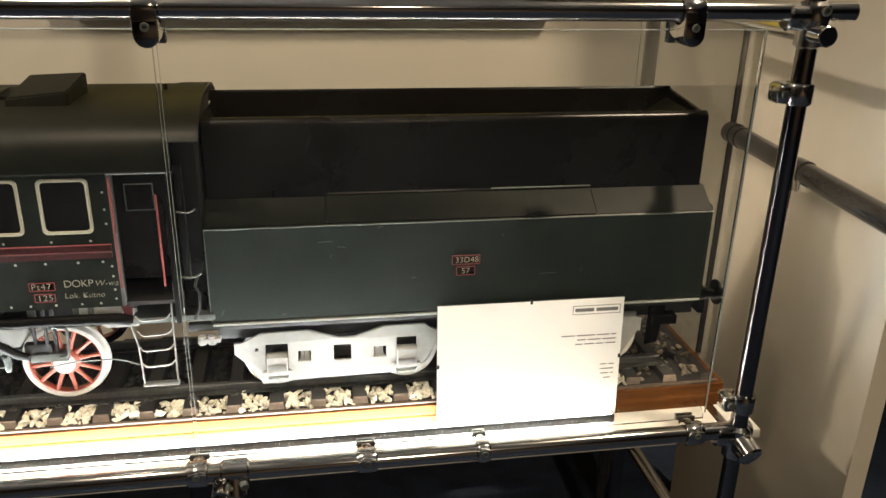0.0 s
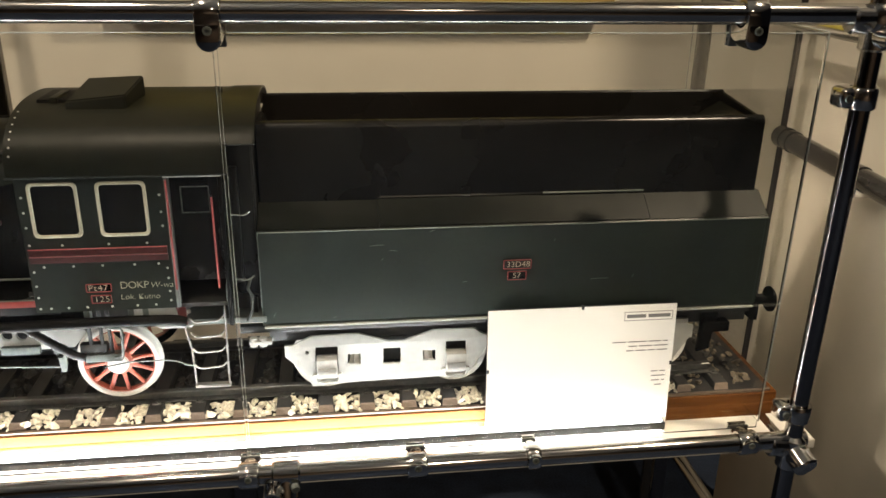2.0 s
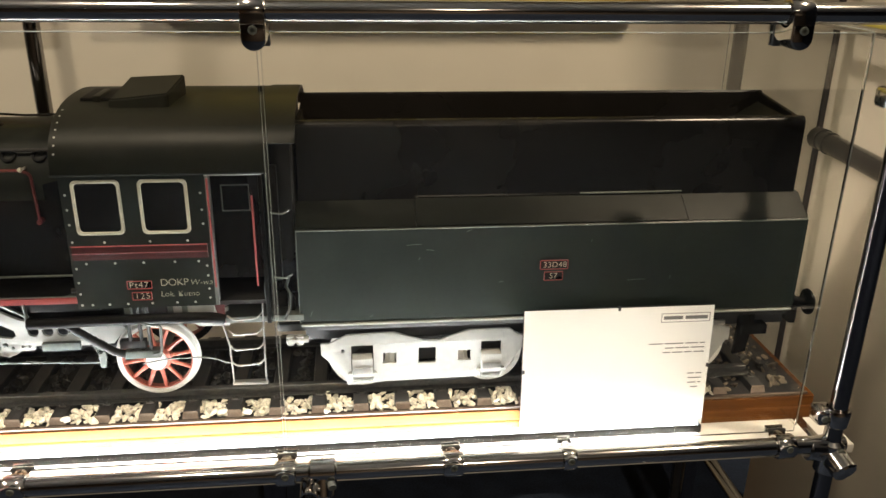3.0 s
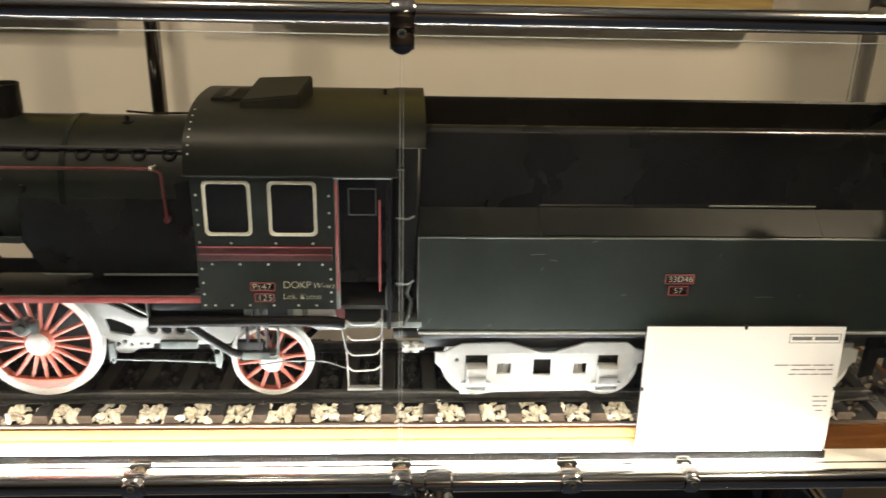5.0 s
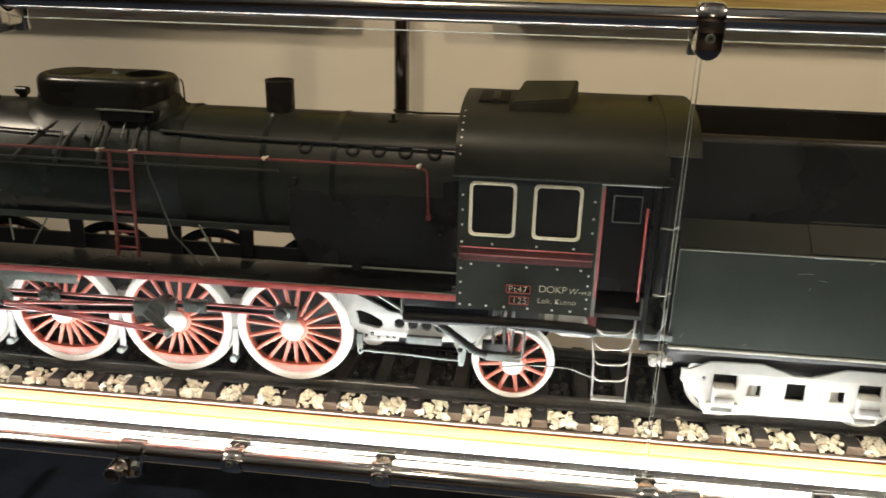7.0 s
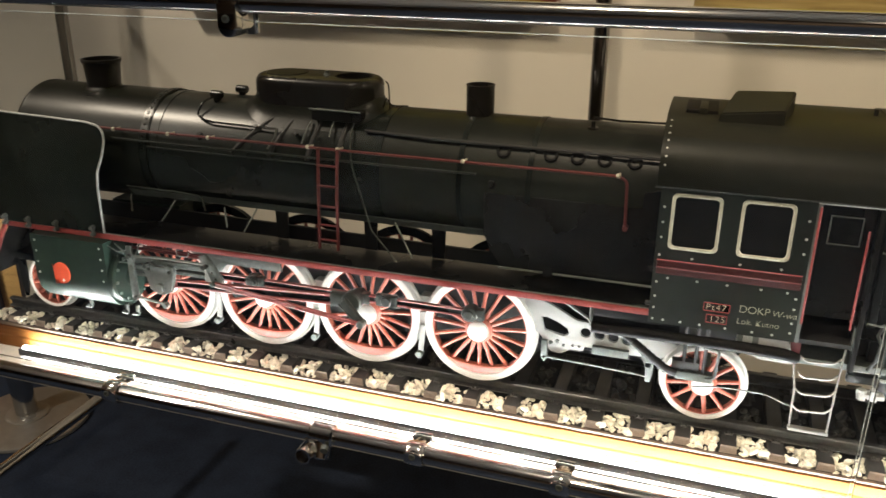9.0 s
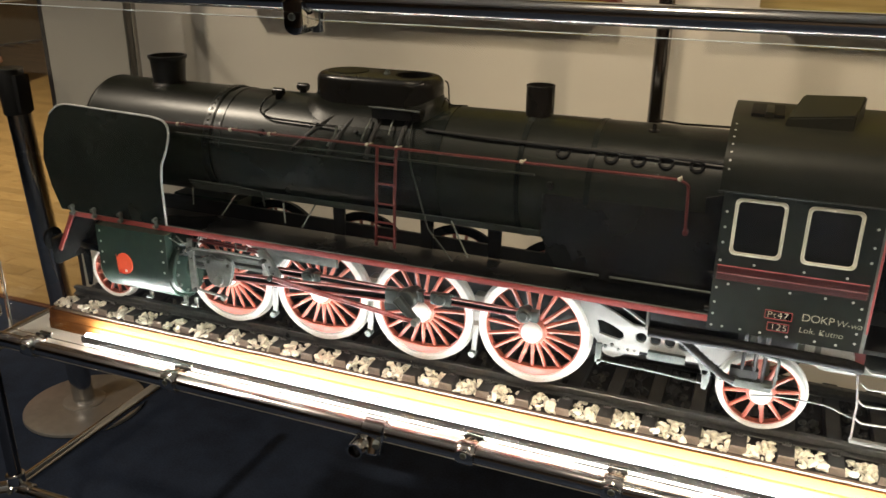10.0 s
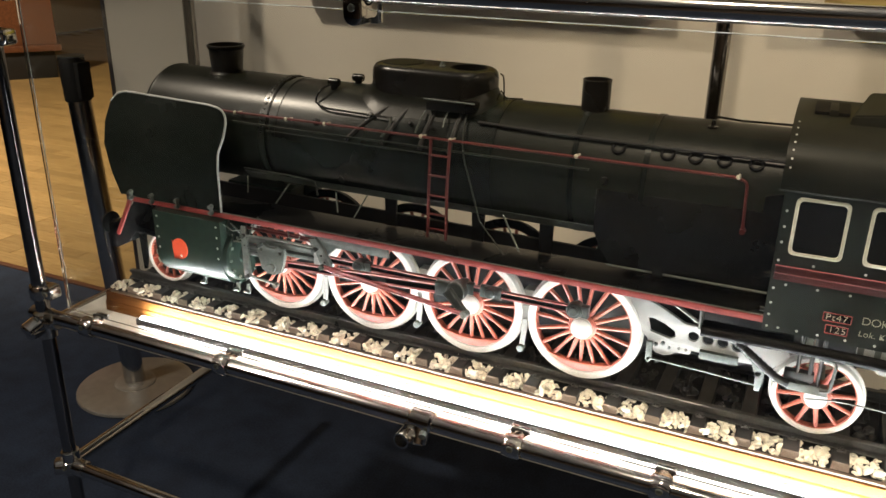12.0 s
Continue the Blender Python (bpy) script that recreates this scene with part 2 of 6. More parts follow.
def lathe(bm, origin, axis, profile, seg=32):
    """Turn (along, radius) pairs round the axis; zero radii close the ends."""
    u, v, d = basis(axis)
    o = Vector(origin)
    rings = []
    for a, r in profile:
        if r <= 0:
            rings.append([bm.verts.new(o + d * a)])
        else:
            rings.append([bm.verts.new(o + d * a + (u * math.cos(2 * math.pi * i / seg) + v * math.sin(2 * math.pi * i / seg)) * r) for i in range(seg)])
    for p, q in zip(rings, rings[1:]):
        for i in range(seg):
            j = (i + 1) % seg
            c = [p[i % len(p)], p[j % len(p)], q[j % len(q)], q[i % len(q)]]
            c = [x for k, x in enumerate(c) if x not in c[:k]]
            if len(c) > 2:
                bm.faces.new(c)
    return bm


def rod(bm, p0, p1, r, seg=20, r1=None, bevel=0.0):
    p0, p1 = Vector(p0), Vector(p1)
    n = (p1 - p0).length
    r1 = r if r1 is None else r1
    if bevel:
        prof = [(0, 0), (0, r - bevel), (bevel, r), (n - bevel, r1), (n, r1 - bevel), (n, 0)]
    else:
        prof = [(0, 0), (0, r), (n, r1), (n, 0)]
    return lathe(bm, p0, p1 - p0, prof, seg)


def sweep(bm, pts, r, seg=8):
    """A round wire or pipe along a line of points."""
    pts = [Vector(p) for p in pts]
    u = None
    rings = []
    for i, p in enumerate(pts):
        d = ((pts[min(i + 1, len(pts) - 1)] - p).normalized() + (p - pts[max(i - 1, 0)]).normalized()).normalized()
        u = basis(d)[0] if u is None else (u - d * u.dot(d)).normalized()
        v = d.cross(u)
        rings.append([bm.verts.new(p + (u * math.cos(2 * math.pi * k / seg) + v * math.sin(2 * math.pi * k / seg)) * r) for k in range(seg)])
    for a, b in zip(rings, rings[1:]):
        for k in range(seg):
            bm.faces.new((a[k], a[(k + 1) % seg], b[(k + 1) % seg], b[k]))
    bm.faces.new(rings[0][::-1])
    bm.faces.new(rings[-1])
    return bm


def bend(pts, r=0.01, n=5):
    """Round the inner corners of a line of points."""
    pts = [Vector(p) for p in pts]
    out = [pts[0]]
    for a, b, c in zip(pts, pts[1:], pts[2:]):
        k = min(r, (a - b).length * 0.45, (c - b).length * 0.45)
        s, e = b + (a - b).normalized() * k, b + (c - b).normalized() * k
        for i in range(n + 1):
            t = i / n
            out.append(s * (1 - t) ** 2 + b * 2 * t * (1 - t) + e * t * t)
    out.append(pts[-1])
    return out


def round_loop(x0, x1, z0, z1, r, n=5):
    out = []
    for cx, cz, a in ((x1 - r, z1 - r, 0), (x0 + r, z1 - r, 90), (x0 + r, z0 + r, 180), (x1 - r, z0 + r, 270)):
        out += [(cx + r * math.cos(radians(a + 90 * i / n)), cz + r * math.sin(radians(a + 90 * i / n))) for i in range(n + 1)]
    return out


def circle(cx, cz, r, n=24):
    return [(cx + r * math.cos(2 * math.pi * i / n), cz + r * math.sin(2 * math.pi * i / n)) for i in range(n)]


def sheet(outline, holes, y0, y1, bevel=0.0):
    """A plate in the x-z plane between two depths, cut through by its holes."""
    cu = bpy.data.curves.new("cut", "CURVE")
    cu.dimensions, cu.fill_mode = "2D", "BOTH"
    cu.extrude, cu.bevel_depth, cu.bevel_resolution = abs(y1 - y0) / 2 - bevel, bevel, 1
    cu.offset = -bevel
    for loop in (outline, *holes):
        sp = cu.splines.new("POLY")
        sp.points.add(len(loop) - 1)
        for p, (x, z) in zip(sp.points, loop):
            p.co = (x, z, 0, 1)
        sp.use_cyclic_u = True
    ob = bpy.data.objects.new("cut", cu)
    me = bpy.data.meshes.new_from_object(ob)
    bm = B()
    bm.from_mesh(me)
    bmesh.ops.remove_doubles(bm, verts=bm.verts, dist=1e-6)
    mid = (y0 + y1) / 2
    for v in bm.verts:
        x, z, d = v.co
        v.co = (x, mid - d, z)
    bpy.data.objects.remove(ob)
    bpy.data.meshes.remove(me)
    bpy.data.curves.remove(cu)
    return bm


def extrude_x(bm, loop, x0, x1, caps=True):
    """A (y, z) outline drawn out along x."""
    a = [bm.verts.new((x0, y, z)) for y, z in loop]
    b = [bm.verts.new((x1, y, z)) for y, z in loop]
    n = len(loop)
    for i in range(n):
        bm.faces.new((a[i], a[(i + 1) % n], b[(i + 1) % n], b[i]))
    if caps:
        bm.faces.new(a[::-1])
        bm.faces.new(b)
    return bm


def shell_x(bm, line, x0, x1, t):
    """An open (y, z) line drawn out along x as a sheet of thickness t on its inner side."""
    inner = []
    for i, p in enumerate(line):
        a, b = Vector(line[max(i - 1, 0)]), Vector(line[min(i + 1, len(line) - 1)])
        d = (b - a).normalized()
        inner.append((p[0] + d.y * t, p[1] - d.x * t))
    return extrude_x(bm, list(line) + inner[::-1], x0, x1)


def lettering(text, x, y, z, size, mat, parent, name="lettering", shear=0.0, spacing=1.0):
    """Painted words on an upright face that looks towards -y, with the lower left corner at x, z."""
    cu = bpy.data.curves.new("words", "FONT")
    cu.body, cu.size, cu.extrude, cu.shear, cu.space_character = text, size, 0.0002, shear, spacing
    cu.offset = -0.018 * size
    ob = bpy.data.objects.new("words", cu)
    me = bpy.data.meshes.new_from_object(ob)
    bpy.data.objects.remove(ob)
    bpy.data.curves.remove(cu)
    me.name = name
    me.materials.clear()
    me.materials.append(mat)
    return place(name, me, pose(x, y, z, 90), parent)


def rivet_mesh(r, mat):
    bm = B()
    lathe(bm, (0, 0.0004, 0), (0, -1, 0), [(0, r), (r * 0.3, r * 0.8), (r * 0.5, 0)], 8)
    return mesh_of(bm, "rivet", mat)


# ---- setting ----
FLOOR, WALL_Y, PANEL_X = -0.05, 1.66, 2.545
TABLE, RAIL, YC = 0.59, 0.66, 1.292


def slab(name, x0, x1, y0, y1, z0, z1, mat, label, bevel=0.0):
    ob = part(name, box(B(), x0, x1, y0, y1, z0, z1, bevel), mat)
    return tagged(ob, label, name.split("_")[0], kind="structure")


slab("floor", -8, 5, -4, 2.2, FLOOR - 0.1, FLOOR, M_NAVY, "dark navy carpet floor under the display case")
slab("wall_back", -0.470, PANEL_X, WALL_Y, WALL_Y + 0.04, 0.27, 2.6, M_WALL, "cream painted partition wall behind the display case")
slab("trim_edge", -0.482, -0.4702, WALL_Y - 0.002, WALL_Y + 0.042, 0.27, 2.6, M_BLACKTRIM, "dark edge trim of the cream partition")
for x in (1.35, 2.35):
    slab("wall_back_foot", x, x + 0.05, WALL_Y + 0.005, WALL_Y + 0.035, FLOOR, 0.27, M_NAVYWALL, "dark foot under the cream partition")
slab("wall_panel_side", PANEL_X + 0.012, PANEL_X + 0.05, 1.105, WALL_Y + 0.04, FLOOR, 2.6, M_PANEL, "cream white side panel beside the display case")
# a dark strip takes the place of the shaded gap between the panels
slab("trim_corner", PANEL_X + 0.003, PANEL_X + 0.011, WALL_Y - 0.006, WALL_Y + 0.04, 0.40, 2.6, M_BLACKTRIM, "dark strip standing in for the gap between two cream panels")
slab("wall_right", 4.9, 5.0, -4, 9, FLOOR, 2.9, M_NAVYWALL, "dark wall beyond the side panel")
slab("wall_left", -8.1, -8.0, -4, 9, FLOOR, 2.9, M_WALL, "cream far wall of the hall")
slab("wall_far", -8, 4.9, 8.9, 9.0, FLOOR, 2.9, M_WALL, "cream end wall of the hall")
# both unseen: the wall darkens reflections, the ceiling bounces light down
slab("wall_front", -8, 4.9, -4.1, -4.0, FLOOR, 2.9, M_DIM, "unseen dark brown wall added to darken chrome reflections")
slab("ceiling", -8, 5, -4, 9, 2.9, 3.0, M_CEIL, "unseen pale ceiling added to bounce light")


# ---- display case ----
case = thing("display_case", (1.1, 1.3, FLOOR), "glass display case on a chrome tube frame with white tabletop", "display case")
TR = 0.0135
X_L, X_R, Y_F, Y_B = -0.098, 2.298, 1.057, 1.55
Z_TOP, Z_BOT, Z_LOW = 1.244, 0.606, 0.25


def tube(p0, p1, mat=M_CHROME, r=TR):
    ob = part("tube", rod(B(), p0, p1, r, 28, bevel=0.0015), mat, case)
    return ob


for x in (X_L, X_R):
    tube((x, Y_F, FLOOR), (x, Y_F, Z_TOP + 0.03), M_POST)
for x in (X_L, 1.046, X_R):
    tube((x, Y_B, TABLE - 0.02 if x < 2 else FLOOR), (x, Y_B, 1.75), M_DCHROME if x > 2 else M_POST)
Z_SIDE, Z_SBOT = 1.217, 0.580
tube((X_L - 0.055, Y_F, Z_TOP), (X_R + 0.058, Y_F, Z_TOP))
tube((X_L - 0.03, Y_F, Z_BOT), (X_R + 0.02, Y_F, Z_BOT))
tube((X_L, Y_F, Z_LOW), (X_R, Y_F, Z_LOW))
for x in (X_L, X_R):
    tube((x, Y_F - 0.042, Z_SIDE), (x, Y_B, Z_SIDE))
    tube((x, Y_F - 0.04, Z_SBOT), (x, Y_B, Z_SBOT))
    tube((x + (0.045 if x > 0 else -0.01), Y_F - 0.01, Z_LOW), (x + (0.045 if x > 0 else -0.01), Y_B, Z_LOW))
tabletop = part("tabletop", box(B(), -0.104, 2.350, 1.0735, 1.50, TABLE - 0.016, TABLE, 0.002), M_BOARD, case, "white laminate tabletop")


def joint(x, y, z, axes, r=0.021):
    """A cast chrome corner connector: one round socket for each tube, and set screws."""
    bm = B()
    lathe(bm, (x, y, z - r * 1.05), (0, 0, 1), [(0, 0), (0.0, r * 0.5), (r * 0.35, r * 0.95), (r * 1.05, r * 1.12), (r * 1.75, r * 0.95), (r * 2.1, r * 0.5), (r * 2.1, 0)], 24)
    for d in axes:
        d = Vector(d)
        rod(bm, Vector((x, y, z)), Vector((x, y, z)) + d * 0.04, 0.0185, 24, bevel=0.003)
    ob = part("tube_joint", bm, M_CHROME, case)
    for dx, dz in ((0.004, 0.008),):
        part("set_screw", lathe(B(), (x + dx, y - r * 1.0, z + dz), (0, -1, 0), [(0, 0), (0, 0.006), (0.004, 0.006), (0.004, 0.0035), (0.002, 0.003), (0.002, 0)], 12), M_STEEL, ob)
    return ob


joint(X_R, Y_F, Z_TOP - 0.006, ((-1, 0, 0), (0, 1, -0.3), (0, 0, -1)))
joint(X_L, Y_F, Z_TOP - 0.006, ((1, 0, 0), (0, 1, -0.3), (0, 0, -1)))
joint(X_R, Y_F, Z_BOT - 0.010, ((-1, 0, 0.1), (0, 0, -1), (0.2, -1, -0.4)))
joint(X_L, Y_F, Z_BOT - 0.010, ((1, 0, 0.1), (0, 0, -1), (-0.2, -1, -0.4)))
joint(X_L, Y_F, Z_LOW, ((1, 0, 0), (0, 0, 1), (-0.6, -0.6, 0.1)))
joint(X_R, Y_F, Z_LOW, ((-1, 0, 0), (0, 0, 1)))


def under_joint(x):
    """A connector below the front tube, with the open end of a cross tube turned to the front."""
    bm = B()
    rod(bm, (x - 0.02, Y_F, Z_BOT), (x + 0.02, Y_F, Z_BOT), 0.0185, 24, bevel=0.003)
    rod(bm, (x, Y_F, Z_BOT), (x, Y_F - 0.012, Z_BOT - 0.034), 0.017, 24, bevel=0.003)
    ob = part("tube_joint", bm, M_CHROME, case)
    part("set_screw", rod(B(), (x + 0.012, Y_F - 0.022, Z_BOT - 0.006), (x + 0.014, Y_F - 0.03, Z_BOT - 0.008), 0.006, 12), M_STEEL, ob)
    bm = B()
    lathe(bm, (x - 0.02, Y_F - 0.036, Z_BOT - 0.022), (0, 1, 0), [(0.0, 0.011), (0, 0.0135), (0.05, 0.0135), (0.05, 0.0), (0.03, 0.0), (0.03, 0.011), (0, 0.011)], 24)
    part("cross_tube_end", bm, M_CHROME, ob)


for x in (0.733, 1.524):
    under_joint(x)


def clamp(x, z, down=True, y=Y_F, gy=1.085, small=False):
    """A chrome glass clamp: a band round the tube and a rounded lug that grips the pane."""
    s = -1 if down else 1
    w = 0.010 if small else 0.0145
    bm = B()
    lathe(bm, (x - w, y, z), (1, 0, 0), [(0, 0.0142), (0, 0.0175), (0.003, 0.0192), (2 * w - 0.003, 0.0192), (2 * w, 0.0175), (2 * w, 0.0142)], 24)
    n = 0.043 if down else 0.014
    k = w if down else w * 0.6
    arc = [(x + k * math.cos(radians(180 + 18 * i)) * (w / k), z + s * (n - k) + s * k * abs(math.sin(radians(180 + 18 * i)))) for i in range(11)]
    lug = sheet([(x + w, z), (x - w, z)] + arc[0:] if down else [(x - w, z), (x + w, z)] + arc[::-1], [], y - 0.0195, gy - 0.004, 0.002)
    me = bpy.data.meshes.new("lug")
    lug.to_mesh(me)
    lug.free()
    bm.from_mesh(me)
    ob = part("clamp", bm, M_CHROME, case)
    part("screw", lathe(B(), (x, y - (0.0208 if down else 0.0185), z + s * n * 0.45), (0, -1, 0), [(0, 0.0055), (0.0025, 0.005), (0.0025, 0.0026), (0.001, 0.0026), (0.001, 0)], 12), M_STEEL, ob)
    if down:
        # the lug's dark reflection, laid on as a plate of darker chrome
        pad = [(x + (u - x) * 0.86, z - 0.004 + (v - z) * 0.86) for u, v in arc]
        part("face_pad", sheet([(x + w * 0.86, z - 0.013), (x - w * 0.86, z - 0.013)] + pad, [], y - 0.0212, y - 0.0192, 0.0005), M_POST, ob, "darker plate for the dark reflection in the clamp")
    part("rubber_pad", box(B(), x - w, x + w, gy - 0.0045, gy - 0.0005, min(z + s * 0.008, z + s * n), max(z + s * 0.008, z + s * n), 0.001), M_MATT, ob)
    part("back_jaw", box(B(), x - w, x + w, gy + 0.0075, gy + 0.012, min(z + s * 0.004, z + s * n), max(z + s * 0.004, z + s * n), 0.0015), M_CHROME, ob)


for x in (2.128, 1.470, 0.636, -0.03):
    clamp(x, Z_TOP)
for x in (0.023, 0.344, 0.885, 1.103, 1.472, 1.712, 2.221):
    clamp(x, Z_BOT, False)
clamp(1.885, Z_BOT, False, small=True)


def post_clamp(x, z, side):
    bm = B()
    lathe(bm, (x, Y_F, z - 0.0145), (0, 0, 1), [(0, 0.0142), (0, 0.0175), (0.003, 0.0192), (0.026, 0.0192), (0.029, 0.0175), (0.029, 0.0142)], 24)
    box(bm, min(x, x - side * 0.034), max(x, x - side * 0.034), Y_F - 0.008, Y_F + 0.024, z - 0.0145, z + 0.0145, 0.0105, 4)
    ob = part("clamp", bm, M_CHROME, case)
    part("screw", lathe(B(), (x - side * 0.024, Y_F - 0.008, z), (0, -1, 0), [(0, 0.0055), (0.0025, 0.005), (0.0025, 0)], 12), M_STEEL, ob)


for z in (1.138, 0.656):
    post_clamp(X_R, z, 1)
    post_clamp(X_L, z, -1)


def pane(p, q, name="glass_pane"):
    ob = part(name, box(B(), p[0], q[0], p[1], q[1], p[2], q[2]), M_GLASS, case, "clear glass pane", smooth=0)
    ob.visible_shadow = False
    return ob


def pane_edge(p0, p1, r=0.0006):
    part("glass_edge", rod(B(), p0, p1, r, 6), M_GLASSEDGE, case)


GY0, GY1, GZ0, GZ1 = 1.085, 1.091, 0.612, 1.216
for x0, x1 in ((-0.062, 1.467), (1.473, 2.252)):
    pane((x0, GY0, GZ0), (x1, GY1, GZ1))
    pane_edge((x0, GY0 + 0.003, GZ1 + 0.001), (x1, GY0 + 0.003, GZ1 + 0.001))
    for x in (x0 - 0.001, x1 + 0.001):
        pane_edge((x, GY0 + 0.003, GZ0), (x, GY0 + 0.003, GZ1), 0.0003)
for x in (2.262, -0.072):
    pane((x, 1.102, GZ0), (x + 0.0025, 1.525, GZ1))
    pane_edge((x + 0.0012, 1.102, GZ1 + 0.001), (x + 0.0012, 1.525, GZ1 + 0.001))
    part("glass_edge", box(B(), x, x + 0.0025, 1.1008, 1.1016, GZ0, GZ1), M_GLASSEDGE, case)
    part("glass_edge", box(B(), x, x + 0.0025, 1.5254, 1.5262, GZ0, GZ1), M_GLASSEDGE, case)

# rail of the neighbouring stand, along the side panel
side_rail = thing("side_rail", (2.53, 1.3, 0.92), "dark chrome tube rail clamped along the cream side panel", "rail")
part("tube", rod(B(), (2.520, 0.95, 0.924), (2.520, 1.612, 0.951), 0.0205, 28), M_DCHROME, side_rail)
for y, w in ((1.345, 0.016), (1.560, 0.004), (1.594, 0.012)):
    z = 0.951 - (1.612 - y) * 0.0408
    part("collar", rod(B(), (2.520, y - w, z), (2.520, y + w, z), 0.0225, 24, bevel=0.001), M_DCHROME, side_rail)
part("bracket", box(B(), 2.502, 2.556, 1.318, 1.348, 0.908, 0.936, 0.004), M_CHROME, side_rail, "bright clamp bracket")

# strip lamp in front of the track
lamp = thing("strip_lamp", (1.1, 1.11, TABLE), "long black strip lamp with glowing white diffuser on the tabletop", "lamp")
L_X0, L_X1, L_Y, L_Z = 0.078, 2.117, 1.1345, 0.6030
housing = extrude_x(B(), [(1.1228, 0.5945), (1.1262, 0.5945), (1.1266, 0.6062), (1.1255, 0.6074), (1.1236, 0.6072), (1.1228, 0.6062)], L_X0, L_X1)
part("housing", housing, M_PLASTIC, lamp, "black lamp rail")
part("diffuser", rod(B(), (L_X0 + 0.004, L_Y, L_Z), (L_X1 - 0.004, L_Y, L_Z), 0.0068, 16), M_LED, lamp, "glowing white tube")
for x in (L_X0, L_X1 - 0.004, 0.75, 1.45):
    part("lamp_foot", box(B(), x, x + 0.004, 1.1263, L_Y + 0.0072, TABLE + 0.0002, L_Z + 0.004, 0.0008, 1), M_PLASTIC, lamp)

# ---- model track ----
track = thing("model_track", (1.15, YC, TABLE), "model railway track on a varnished pine board", "model track")
W_X0, W_X1, W_Y0, W_Y1, W_Z = -0.032, 2.322, 1.150, 1.434, 0.630
board = [(1.153, TABLE), (1.153, 0.609), (1.1538, 0.6112), (1.1556, 0.6125), (1.1572, 0.6285), (1.159, W_Z), (W_Y1 - 0.002, W_Z), (W_Y1, W_Z - 0.002), (W_Y1, TABLE)]
part("base_board", extrude_x(B(), board, W_X0, W_X1), M_PINE, track, "varnished pine board with knots")
bm = B()
box(bm, W_X0 + 0.012, W_X1 - 0.012, W_Y0 + 0.016, W_Y1 - 0.014, W_Z, W_Z + 0.004)
part("ballast_bed", bm, M_BED, track)
part("bed_edge", box(B(), W_X0 + 0.010, W_X1 - 0.010, W_Y0 + 0.0095, W_Y0 + 0.0158, W_Z, W_Z + 0.0045, 0.0015), M_BEDEDGE, track, "brown wooden edge strip of the track bed")
GAUGE = 0.080
for y in (YC - GAUGE, YC + GAUGE):
    bm = B()
    prof = [(-0.009, 0), (0.009, 0), (0.009, 0.002), (0.0018, 0.004), (0.0018, 0.010), (0.0055, 0.0115), (0.0055, 0.0158), (0.004, 0.017), (-0.004, 0.017), (-0.0055, 0.0158), (-0.0055, 0.0115), (-0.0018, 0.010), (-0.0018, 0.004), (-0.009, 0.002)]
    extrude_x(bm, [(y + a, 0.6455 + b) for a, b in prof], W_X0 + 0.02, 2.222)
    part("rail", bm, M_RAIL, track)
bm = B()
w0, w1 = 0.0128, 0.0108
for sx in (1,):
    y0, y1, ym = W_Y0 + 0.017, W_Y1 - 0.016, 0.003
    b0 = [(-w0, y0, 0), (w0, y0, 0), (w0, y1, 0), (-w0, y1, 0)]
    t0 = [(-w1, y0 + ym, 0.0145), (w1, y0 + ym, 0.0145), (w1, y1 - ym, 0.0145), (-w1, y1 - ym, 0.0145)]
    vs = [bm.verts.new((x, y, W_Z + 0.001 + z)) for x, y, z in b0 + t0]
    bm.faces.new(vs[:4][::-1])
    bm.faces.new(vs[4:])
    for i in range(4):
        bm.faces.new((vs[i], vs[(i + 1) % 4], vs[4 + (i + 1) % 4], vs[4 + i]))
    bmesh.ops.bevel(bm, geom=[e for e in bm.edges if e.verts[0].co.z > W_Z + 0.01 and e.verts[1].co.z > W_Z + 0.01], offset=0.001, segments=1, affect="EDGES")
ME_SLEEPER = mesh_of(bm, "sleeper", M_SLEEPER)
ME_SLEEPER.materials.append(M_LITEND)
# end faces get the colour with the lamp's light in it
for f in ME_SLEEPER.polygons:
    f.material_index = 1 if abs(f.normal.y) > 0.6 else 0
PITCH, FIRST = 0.0647, 1.2575
sleepers = [FIRST + PITCH * k for k in range(-40, 40) if W_X0 + 0.03 < FIRST + PITCH * k < W_X1 - 0.03]
bm = B()
box(bm, -0.006, 0.006, -0.004, 0.004, 0, 0.003, 0.001, 1)
rod(bm, (0, 0.001, 0.003), (0, 0.001, 0.0055), 0.0022, 8)
ME_CLIP = mesh_of(bm, "rail_clip", M_RAIL)
for x in sleepers:
    place("sleeper", ME_SLEEPER, pose(x, 0, 0), track)
    place("rail_clip", ME_CLIP, pose(x, YC - GAUGE - 0.011, W_Z + 0.0152), track)


def stone_mesh(k):
    """A broken angular chip: a rough lump cut flat by a few planes."""
    rnd = random.Random(k)
    bm = B()
    bmesh.ops.create_icosphere(bm, subdivisions=2, radius=1)
    cuts = []
    for j in range(9):
        n = Vector((rnd.gauss(0, 1), rnd.gauss(0, 1), rnd.gauss(0, 1))).normalized()
        cuts.append((n, rnd.uniform(0.45, 0.8)))
    for v in bm.verts:
        for n, d in cuts:
            over = v.co.dot(n) - d
            if over > 0:
                v.co -= n * over
        v.co = Vector((v.co.x * 1.5, v.co.y * 1.05, v.co.z * 0.8))
    bmesh.ops.dissolve_limit(bm, angle_limit=radians(12), verts=bm.verts, edges=bm.edges)
    return mesh_of(bm, "stone", M_STONE, smooth=0)


